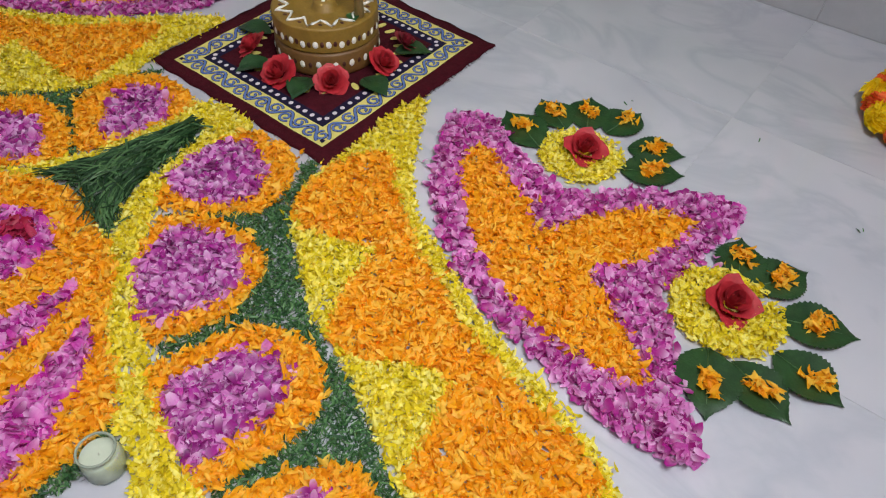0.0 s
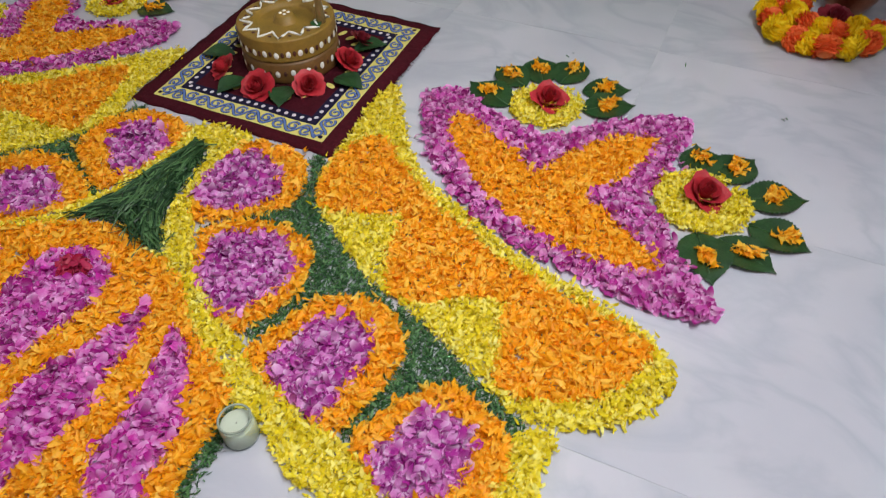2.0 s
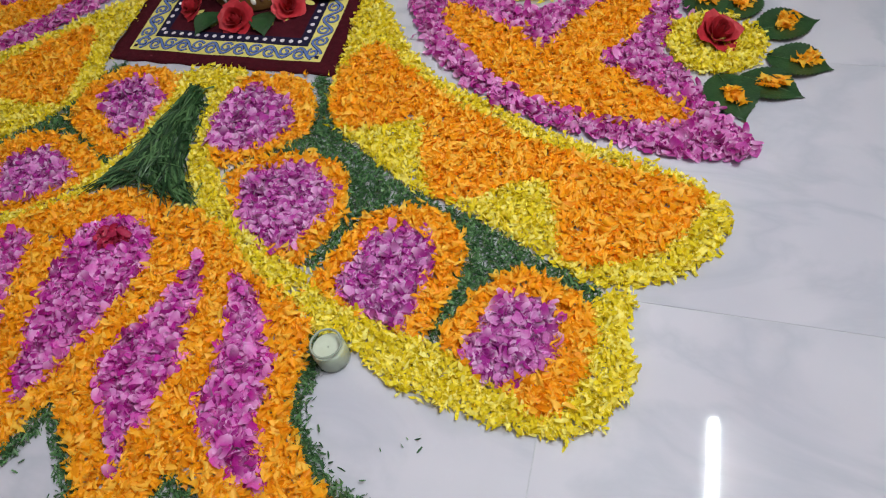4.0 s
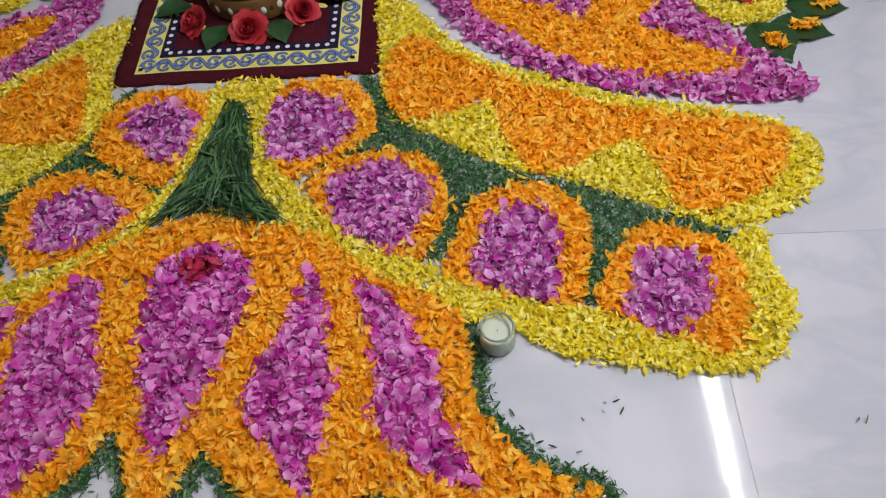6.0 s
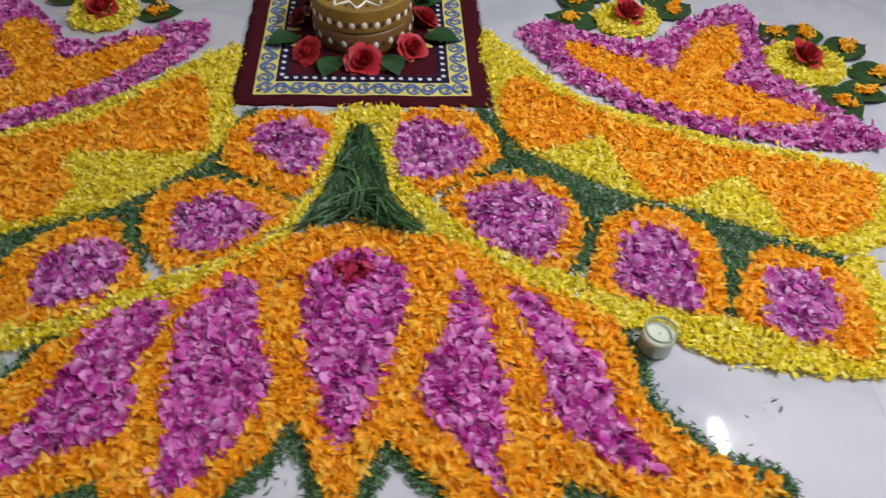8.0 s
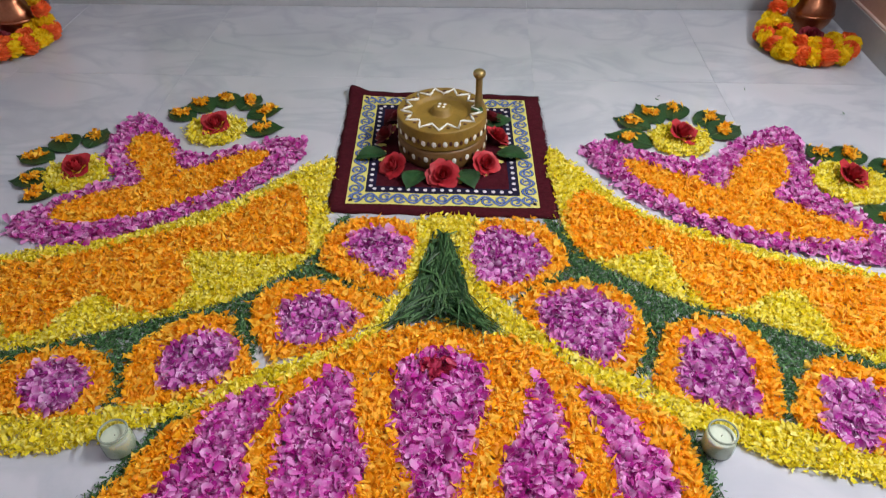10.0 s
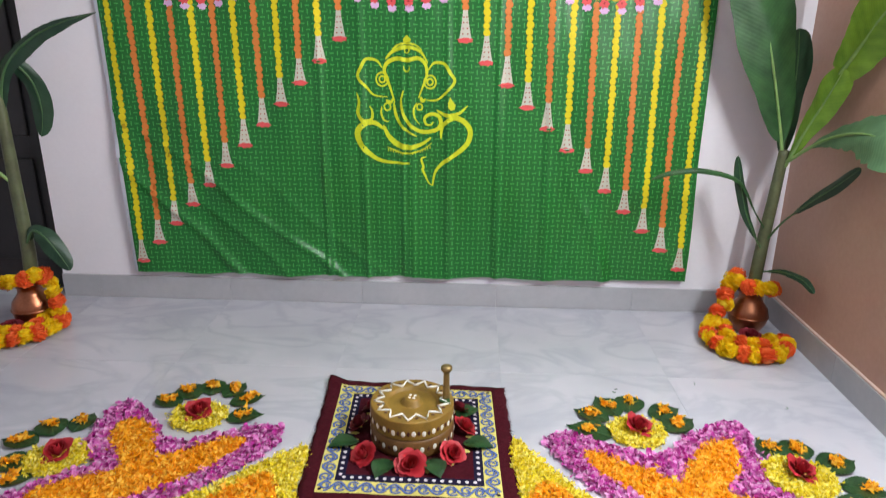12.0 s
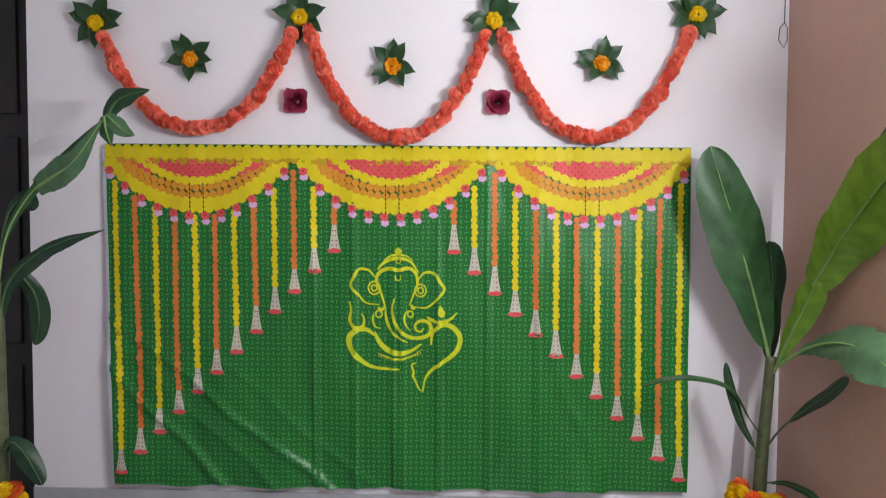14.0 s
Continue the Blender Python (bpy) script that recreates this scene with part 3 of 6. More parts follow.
bud(L_PINK, L_RING, [(-0.24, -0.13), (-0.19, -0.068), (-0.115, -0.09), (-0.08, -0.14), (-0.095, -0.21), (-0.125, -0.245), (-0.185, -0.2)],
    [(-0.275, -0.065), (-0.2, -0.02), (-0.09, -0.035), (-0.068, -0.1), (-0.09, -0.25), (-0.13, -0.3), (-0.2, -0.265), (-0.285, -0.21), (-0.3, -0.15)])
bud(L_PINK, L_RING, [(-0.355, -0.36), (-0.335, -0.32), (-0.276, -0.3), (-0.205, -0.33), (-0.177, -0.362), (-0.21, -0.415), (-0.277, -0.45), (-0.325, -0.43)],
    [(-0.418, -0.34), (-0.383, -0.27), (-0.3, -0.25), (-0.185, -0.278), (-0.125, -0.335), (-0.19, -0.43), (-0.27, -0.47), (-0.36, -0.47)])
bud(L_PINK, L_RING, [(-0.565, -0.51), (-0.55, -0.455), (-0.5, -0.42), (-0.44, -0.435), (-0.41, -0.47), (-0.412, -0.52), (-0.475, -0.56), (-0.54, -0.568)],
    [(-0.632, -0.51), (-0.615, -0.435), (-0.54, -0.375), (-0.455, -0.37), (-0.42, -0.43), (-0.36, -0.515), (-0.42, -0.56), (-0.52, -0.605), (-0.6, -0.6)])
bud(L_PINK, L_RING, [(-0.82, -0.58), (-0.81, -0.525), (-0.755, -0.503), (-0.7, -0.53), (-0.68, -0.58), (-0.7, -0.628), (-0.76, -0.632)],
    [(-0.89, -0.56), (-0.85, -0.495), (-0.78, -0.47), (-0.7, -0.48), (-0.642, -0.54), (-0.632, -0.6), (-0.68, -0.64), (-0.79, -0.645), (-0.87, -0.62)])
R_BAND = outline([(-0.02, -0.04), (0.0, -0.012), (0.05, -0.008), (0.09, -0.04), (0.10, -0.2), (0.13, -0.29), (0.21, -0.388), (0.28, -0.443), (0.349, -0.48), (0.43, -0.52), (0.503, -0.555), (0.591, -0.585),
                  (0.674, -0.6), (0.741, -0.63), (0.814, -0.632), (0.89, -0.58), (0.9, -0.5), (0.93, -0.455), (0.965, -0.456), (0.962, -0.513), (0.978, -0.595), (0.95, -0.657), (0.9, -0.704),
                  (0.843, -0.706), (0.783, -0.705), (0.687, -0.687), (0.626, -0.676), (0.571, -0.642), (0.50, -0.61), (0.43, -0.60), (0.355, -0.55), (0.268, -0.50), (0.18, -0.445),
                  (0.115, -0.405), (0.075, -0.311), (0.051, -0.229), (0.02, -0.107)])
L_BAND = outline([(0.01, -0.04), (-0.02, -0.012), (-0.07, -0.02), (-0.09, -0.06), (-0.09, -0.2), (-0.10, -0.29), (-0.13, -0.335), (-0.175, -0.425), (-0.26, -0.475), (-0.36, -0.52), (-0.47, -0.575),
                  (-0.59, -0.61), (-0.68, -0.64), (-0.79, -0.64), (-0.88, -0.62), (-0.93, -0.55), (-0.92, -0.48), (-0.97, -0.48), (-0.99, -0.56), (-0.96, -0.65), (-0.88, -0.71),
                  (-0.8, -0.715), (-0.7, -0.712), (-0.64, -0.692), (-0.56, -0.652), (-0.49, -0.64), (-0.40, -0.60), (-0.31, -0.55), (-0.22, -0.505), (-0.13, -0.435), (-0.08, -0.3),
                  (-0.05, -0.2), (-0.03, -0.1)])
R_STEM = outline([(0.24, -0.01), (0.285, -0.025), (0.312, -0.1), (0.36, -0.165), (0.427, -0.215), (0.512, -0.275), (0.584, -0.309), (0.658, -0.333), (0.72, -0.36), (0.781, -0.393), (0.848, -0.424),
                  (0.91, -0.452), (0.918, -0.492), (0.859, -0.475), (0.79, -0.455), (0.72, -0.5), (0.685, -0.57), (0.662, -0.585), (0.629, -0.54), (0.56, -0.42), (0.482, -0.42), (0.415, -0.49),
                  (0.385, -0.42), (0.34, -0.28), (0.248, -0.27), (0.16, -0.302), (0.2, -0.26), (0.26, -0.2), (0.275, -0.08)])
L_STEM = outline([(-0.25, -0.015), (-0.28, -0.035), (-0.305, -0.1), (-0.345, -0.19), (-0.405, -0.265), (-0.49, -0.335), (-0.6, -0.375), (-0.69, -0.415), (-0.79, -0.455), (-0.88, -0.48), (-0.93, -0.5),
                  (-0.9, -0.53), (-0.8, -0.49), (-0.7, -0.5), (-0.65, -0.56), (-0.63, -0.62), (-0.61, -0.58), (-0.58, -0.45), (-0.47, -0.4), (-0.4, -0.46), (-0.36, -0.54), (-0.38, -0.45),
                  (-0.36, -0.3), (-0.24, -0.27), (-0.12, -0.32), (-0.18, -0.24), (-0.27, -0.18)])
TRIANGLE = outline([(-0.01, -0.082), (0.026, -0.13), (0.046, -0.24), (0.075, -0.325), (0.14, -0.392), (0.105, -0.4), (0.01, -0.37), (-0.075, -0.38), (-0.125, -0.402), (-0.085, -0.33), (-0.055, -0.23), (-0.040, -0.13)])
LOTUS_RIGHT = [(0.008, -0.372), (0.097, -0.405), (0.171, -0.418), (0.246, -0.458), (0.297, -0.51), (0.357, -0.54), (0.42, -0.57), (0.458, -0.612), (0.472, -0.689), (0.478, -0.751), (0.511, -0.799), (0.549, -0.835), (0.593, -0.866), (0.645, -0.88), (0.635, -0.905), (0.534, -0.918), (0.454, -0.912), (0.375, -0.89), (0.325, -0.875), (0.318, -0.95), (0.275, -1.03), (0.22, -0.965), (0.165, -0.895), (0.121, -0.85), (0.079, -0.812)]
LOTUS_LEFT = [(0.052, -0.85), (0.035, -0.905), (0.008, -0.92), (-0.014, -0.884), (-0.04, -0.824), (-0.07, -0.785), (-0.11, -0.845), (-0.17, -0.91), (-0.25, -0.99), (-0.3, -0.94), (-0.335, -0.875), (-0.42, -0.905), (-0.52, -0.925), (-0.63, -0.9), (-0.6, -0.85), (-0.56, -0.8), (-0.535, -0.75), (-0.515, -0.7), (-0.48, -0.645), (-0.43, -0.6), (-0.36, -0.575), (-0.3, -0.545), (-0.24, -0.495), (-0.18, -0.45), (-0.1, -0.4)]
LOTUS = outline(LOTUS_RIGHT + LOTUS_LEFT)
STRIPS = []
STRIPS.append(outline([(-0.08, -0.515), (-0.045, -0.464), (0.02, -0.448), (0.092, -0.48), (0.101, -0.56), (0.081, -0.645), (0.062, -0.72), (0.036, -0.79), (0.02, -0.823), (-0.008, -0.815), (-0.03, -0.75), (-0.06, -0.675)]))
STRIPS.append(outline([(0.196, -0.495), (0.233, -0.57), (0.25, -0.672), (0.26, -0.734), (0.248, -0.811), (0.24, -0.856), (0.26, -0.898), (0.229, -0.878), (0.19, -0.83), (0.135, -0.765), (0.13, -0.71), (0.155, -0.642), (0.182, -0.573)]))
STRIPS.append(outline([(0.277, -0.532), (0.346, -0.567), (0.391, -0.636), (0.428, -0.701), (0.431, -0.771), (0.457, -0.818), (0.493, -0.87), (0.443, -0.867), (0.396, -0.837), (0.355, -0.81), (0.33, -0.773), (0.323, -0.703), (0.315, -0.626)]))
STRIPS.append(outline([(-0.195, -0.51), (-0.158, -0.54), (-0.145, -0.633), (-0.11, -0.71), (-0.133, -0.78), (-0.166, -0.837), (-0.21, -0.89), (-0.25, -0.89), (-0.25, -0.823), (-0.276, -0.735), (-0.28, -0.65), (-0.27, -0.585), (-0.247, -0.545)]))
STRIPS.append(outline([(-0.312, -0.553), (-0.305, -0.62), (-0.33, -0.69), (-0.315, -0.77), (-0.33, -0.81), (-0.4, -0.83), (-0.47, -0.868), (-0.53, -0.862), (-0.51, -0.83), (-0.46, -0.77), (-0.44, -0.69), (-0.415, -0.6)]))
CRIMSON_SPOT = outline([(-0.03, -0.478), (0.01, -0.468), (0.04, -0.485), (0.02, -0.515), (-0.02, -0.512)])

bed("orange marigold petals filling the flower figure", "petals", "marigold", ORANGE, [R_FISH_IN])
bed("magenta rose petals bordering the flower figure", "petals", "rose", MAGENTA, [R_FISH_OUT], [R_FISH_IN])
bed("orange marigold petals filling the flower figure", "petals", "marigold", ORANGE, [L_FISH_IN])
bed("magenta rose petals bordering the flower figure", "petals", "rose", MAGENTA, [L_FISH_OUT], [L_FISH_IN])
for wing, spots in ((R_WING, R_WING_O), (L_WING, L_WING_O)):
    bed("orange marigold petals on the broad curved wing", "petals", "marigold", ORANGE, spots)
    bed("yellow chrysanthemum petals edging the broad curved wing", "petals", "daisy", YELLOW, [wing], spots)
for pink, ring, band, stem, wing in ((R_PINK, R_RING, R_BAND, R_STEM, R_WING), (L_PINK, L_RING, L_BAND, L_STEM, L_WING)):
    for a, b in zip(pink, ring):
        bed("magenta rose petals heaped in a round bud", "petals", "rose", PINK, [a])
        bed("orange marigold petals ringing a pink bud", "petals", "marigold", ORANGE, [b], [a])
    bed("yellow chrysanthemum petals in a curved band", "petals", "daisy", YELLOW, [band], [*ring, TRIANGLE, LOTUS])
    bed("chopped dark green leaves in a branching stem", "leaf clippings", "clip", CLIPPINGS, [stem], [*ring, wing, band], height=0.006)
bed("magenta rose petals in the long stripes of the lotus", "petals", "rose", ROSE_DEEP, STRIPS, [CRIMSON_SPOT])
bed("dark crimson rose petals at the heart of the lotus", "petals", "rose", CRIMSON, [CRIMSON_SPOT])
bed("orange marigold petals forming a large lotus", "petals", "marigold", ORANGE, [LOTUS], STRIPS)
# the lotus has a dark green edge along its lower petals, from candle to candle
rim = LOTUS[7 * 5:44 * 5]
step = np.gradient(rim, axis=0)
side_ = np.stack([-step[:, 1], step[:, 0]], 1) / np.linalg.norm(step, axis=1)[:, None]
bed("chopped dark green leaves edging the lotus", "leaf clippings", "clip", CLIPPINGS,
    [np.concatenate([rim[a:a + 26] + side_[a:a + 26] * -0.002, (rim[a:a + 26] - side_[a:a + 26] * -0.024)[::-1]]) for a in range(0, len(rim) - 5, 25)],
    height=0.006, strays=0.12, spread=0.005)


scraps = bed("scattered dark scraps of leaf on the tiles", "leaf clippings", "clip", CLIPPINGS,
             [np.array([(x + 0.006 * math.cos(b), y + 0.006 * math.sin(b)) for b in np.linspace(0, 2 * math.pi, 8, endpoint=False)])
              for x, y in ((0.628, -0.771), (0.684, -0.754), (0.886, -0.763), (1.021, -0.783), (0.669, -0.762), (0.623, -0.839), (0.941, 0.685), (1.193, 0.549), (0.643, 0.625))],
             height=0.001, density=0.16, strays=0)


def grass_triangle():
    """Short tangled blades laid in a pointed heap, most of them running down to its feet."""
    V, Fc = [], []
    apex, feet = np.array([-0.01, -0.06]), (np.array([-0.125, -0.402]), np.array([0.14, -0.392]))
    tall = 0
    while tall < 1150:
        m0 = RNG.uniform((-0.13, -0.405), (0.145, -0.08))
        d = m0 - apex
        if m0[1] < -0.30 and abs(m0[0]) > 0.02 and RNG.random() < 0.75:
            d = feet[0 if m0[0] < 0 else 1] - np.array([0.0, -0.27])
        ang = math.atan2(d[1], d[0]) + RNG.normal(0, 0.30 if RNG.random() < 0.6 else 0.8)
        L = RNG.uniform(0.03, 0.115)
        d = np.array([math.cos(ang), math.sin(ang)]) * L
        ends = np.array([m0 - d * 0.5, m0 + d * 0.5])
        ok = inside(np.vstack([ends, m0[None]]) + RNG.normal(0, 0.003, (3, 2)), TRIANGLE)
        if not ok[2] or (not ok[:2].all() and RNG.random() < 0.93):
            continue
        tall += 1
        nrm = np.array([-d[1], d[0]]) / L
        middle = 1 - min(1.0, abs(m0[0]) / (0.03 + 0.28 * max(0.0, -0.08 - m0[1])))
        w, bow = RNG.uniform(0.0012, 0.0034), RNG.normal(0, 0.035) * L
        z0 = 0.002 + RNG.random() * (0.010 + 0.026 * middle)
        lean = RNG.normal(0, 0.05)
        i0 = len(V)
        for i in range(6):
            u = i / 5
            m = ends[0] + d * u + nrm * bow * (4 * u * (1 - u) + 0.5 * math.sin(5 * u))
            z = max(0.0015, z0 + 0.006 * u * (1 - u) * 4 + lean * L * (u - 0.5))
            ww = w * (1 - 0.7 * u)
            V += [(*(m + nrm * ww), z), (*(m - nrm * ww), z + RNG.uniform(0.0002, 0.0016))]
        Fc += [(i0 + 2 * i, i0 + 2 * i + 1, i0 + 2 * i + 3, i0 + 2 * i + 2) for i in range(5)]
    return tagged(new("grass_heap", mesh_of("grass_heap", V, Fc, GRASS)), "tangled green grass blades laid in a pointed heap", "grass", kind="stuff")


grass_triangle()


# ---- the printed cloth on the wall ----
def cloth_at(u, v, lift=0.0):
    """A point of the hanging cloth; u from left to right, v from hem to top."""
    x = (-1.350 - 0.032 * v) * (1 - u) + (1.069 - 0.008 * v) * u
    z = (0.136 * (1 - v) + 1.586 * v) * (1 - u) + (0.152 * (1 - v) + 1.575 * v) * u
    z += -0.006 * math.sin(math.pi * u) * (1 - v) ** 2 + 0.003 * math.sin(u * 41) * (1 - v) ** 6
    low = (1 - v) ** 1.5
    w = 0.005 * math.sin(9 * u + 2 * v) * (1 - v) + 0.009 * low * math.sin(26 * u + 9 * v) + 0.006 * low * math.sin(47 * u - 14 * v + 1.0)
    w += 0.0030 * math.sin(63 * u + 1.5 * math.sin(5 * v)) + 0.0014 * math.sin(131 * u + 7 * v) * math.sin(11 * v + 20 * u)
    for c in (0.36, 0.498, 0.512, 0.575, 0.66, 0.745, 0.43):
        w += 0.013 * math.exp(-((u - c) / 0.0050) ** 2) * min(1, 1.5 * (1 - v))
    for c, s in ((0.20, 1.3), (0.29, 1.5), (0.38, 1.7), (0.46, 1.6), (0.66, -0.7), (0.76, -0.6), (0.86, 0.5)):
        w += (0.016 + 0.006 * math.sin(c * 37)) * math.exp(-((u - c + s * v * 0.45 + 0.006 * math.sin(23 * v + 9 * c)) / 0.011) ** 2) * low ** 1.6
    return (x, WY - 0.030 + 0.014 * v - w - lift, z)


cloth = thing("wall_cloth", (0, WY, 0.13), "green cloth printed with garlands, hung on the white wall", "wall hanging")
inv = Matrix.Translation((0, -WY, -0.13))


def printed(name, pieces, material, label="", parent=None, low=0.0):
    """Flat printed shapes that follow the cloth: each piece is a list of (u, v)."""
    V, Fc = [], []
    for k, poly in enumerate(pieces):
        lift = 0.0022 - low + 0.0009 * (k % 24) / 24
        i0 = len(V)
        V += [inv @ Vector(cloth_at(u, v, lift)) for u, v in poly]
        Fc.append(tuple(range(i0, i0 + len(poly))))
    return part(name, mesh_of(name, V, Fc, material), parent or cloth, label)


ASPECT = 2.446 / 1.44


def disc(u, v, r, n=10, squash=1.0):
    return [(u + r / ASPECT * math.cos(2 * math.pi * i / n), v + r * squash * math.sin(2 * math.pi * i / n)) for i in range(n)]


NU, NV = 260, 110
part("sheet", mesh_of("sheet", [inv @ Vector(cloth_at(i / NU, j / NV)) for j in range(NV + 1) for i in range(NU + 1)],
                      [(j * (NU + 1) + i, j * (NU + 1) + i + 1, (j + 1) * (NU + 1) + i + 1, (j + 1) * (NU + 1) + i) for j in range(NV) for i in range(NU)], CLOTH, True), cloth,
     "green cloth with a woven dash print")
hem = [(-0.0055, v) for v in np.linspace(0, 0.99, 40)] + [(0.0015, v) for v in np.linspace(0.99, 0, 40)]
part("hem", mesh_of("hem", [inv @ Vector(cloth_at(u, v, -0.003 if u < 0 else 0.001)) for u, v in hem], [(i, i + 1, 78 - i, 79 - i) for i in range(39)], HEM), cloth, "white selvage")


def swag_edge(u):
    k = min(2, int(u * 3 / 1.0001))
    c = (0.162, 0.498, 0.836)[k]
    s = min(1.0, abs(u - c) / 0.168)
    return 0.935 - 0.135 * (1 - s ** 2.2)


def strip(name, u0, u1, v0, v1, n, material, parent, label="", lift=0.0010, across=False):
    """A long printed band of one piece."""
    V = []
    for i in range(n + 1):
        s = i / n
        for k in (0, 1):
            u, v = (u0 + (u1 - u0) * s, v0 + (v1 - v0) * k) if across else (u0 + (u1 - u0) * k, v0 + (v1 - v0) * s)
            V.append(inv @ Vector(cloth_at(u, v, lift)))
    return part(name, mesh_of(name, V, [(2 * i, 2 * i + 1, 2 * i + 3, 2 * i + 2) for i in range(n)], material), parent, label)


def bead(name, u, v, r, ink, shade, parent, k=0):
    """One printed flower: a disc with a thin printed shade at its lower edge."""
    V = [inv @ Vector(cloth_at(a, b, 0.0014 + 0.0004 * (k % 8) / 8)) for a, b in disc(u + 0.0003, v - 0.0012, r * 1.06, 12)]
    V += [inv @ Vector(cloth_at(a, b, 0.0022 + 0.0009 * (k % 24) / 24)) for a, b in disc(u, v, r, 12)]
    me = mesh_of(name, V, [tuple(range(12)), tuple(range(12, 24))], shade)
    me.materials.append(ink)
    me.polygons[1].material_index = 1
    return part(name, me, parent)


def ragged(u, v, r, squash, seed):
    """A small frayed flower outline."""
    return [(u + r / ASPECT * (1 + 0.22 * math.sin(i * 2.6 + seed)) * math.cos(math.pi * i / 7), v + r * squash * (1 + 0.22 * math.cos(i * 3.1 + seed)) * math.sin(math.pi * i / 7)) for i in range(14)]


def bud_tip(u, v, parent, seed):
    """A red bud over a pale lilac one, hanging from a swag or a string."""
    tip = printed("bud_tip", [ragged(u, v, 0.0130, 0.9, seed)], INK_RED, parent=parent, low=-0.0014)
    if parent is cloth:
        printed("bud_petal", [ragged(u + 0.001, v - 0.017, 0.0125, 0.75, seed + 1)], INK_LILAC, parent=tip, low=-0.0010)
        printed("bud_eye", [disc(u, v + 0.002, 0.0030, 6)], INK_MAROON, parent=tip, low=-0.0026)


band = strip("top_band", 0.0, 1.0, 0.950, 0.9985, 120, INK_YELLOW, cloth, "printed yellow flower band", across=True)
for k, u in enumerate(np.linspace(0.010, 0.990, 62)):
    bead("flower", u, 0.955 + 0.003 * math.sin(k * 1.3), 0.0125, INK_OCHRE, INK_RUST, band, k)
for k, u in enumerate(np.linspace(0.010, 0.990, 62)):
    printed("flower", [disc(u, 0.972 + 0.003 * math.sin(k * 1.7), 0.0165, 12)], INK_YELLOW, parent=band, low=-0.0016 - 0.0003 * (k % 3))
for k, u in enumerate(np.linspace(0.018, 0.982, 61)):
    printed("notch", [[(u - 0.0042, 0.9986), (u, 0.9895), (u + 0.0042, 0.9986)]], INK_GREEN, parent=band, low=-0.0026)


def arc_v(s, top, bottom):
    return bottom + (top - bottom) * abs(s) ** 2.1


for c in (0.160, 0.498, 0.836):
    across = np.linspace(-0.97, 0.97, 49)
    V = [inv @ Vector(cloth_at(c + 0.094 * q, v, 0.0024)) for q in across for v in (0.958, arc_v(q, 0.955, 0.900))]
    swag = part("swag", mesh_of("swag", V, [(2 * i, 2 * i + 1, 2 * i + 3, 2 * i + 2) for i in range(48)], INK_RED), cloth, "printed marigold swag")
    for row in range(5):
        for i in range(-7 + row, 8 - row):
            printed("dot", [disc(c + i * 0.0115 + (0.0058 if row % 2 else 0), 0.950 - row * 0.0105, 0.0022, 6)], INK_MAROON, parent=swag, low=-0.0016)
    k = 0
    for hw, top, bottom, r, ink, shade, inner in ((0.118, 0.956, 0.890, 0.0125, INK_RED, INK_MAROON, 0.62), (0.128, 0.955, 0.874, 0.0105, INK_SWAG, INK_RUST, 0.0), (0.138, 0.951, 0.853, 0.0108, INK_SWAG, INK_RUST, 0.0),
                                                  (0.096, 0.957, 0.893, 0.0140, INK_YELLOW, INK_OCHRE, 0.0), (0.146, 0.950, 0.834, 0.0140, INK_YELLOW, INK_YELLOW, 0.0), (0.155, 0.944, 0.815, 0.0145, INK_YELLOW, INK_OCHRE, 0.0)):
        steps = np.linspace(-1, 1, 400)
        run, last = 1.0, None
        for q in steps:
            p = (c + hw * q, arc_v(q, top, bottom))
            run += 0.0 if last is None else math.hypot((p[0] - last[0]) * ASPECT, p[1] - last[1])
            last = p
            if run >= r * (1.98 if ink is INK_SWAG else 1.72) and 0.006 < p[0] < 0.994:
                run = 0.0
                if abs(q) >= inner:
                    bead("flower", p[0], p[1], r, ink, shade, swag, k)
                    k += 1
    for d in (-0.0115, 0.0115):
        for j in range(7):
            strip("seam", c + d - 0.0009, c + d + 0.0009, 0.802 + j * 0.0128, 0.811 + j * 0.0128, 2, INK_GREEN, swag, lift=0.0042)
    for j, q in enumerate(np.linspace(-0.97, 0.97, 12)):
        bud_tip(c + 0.157 * q, arc_v(q, 0.940, 0.800) - 0.008, cloth, j + c * 10)

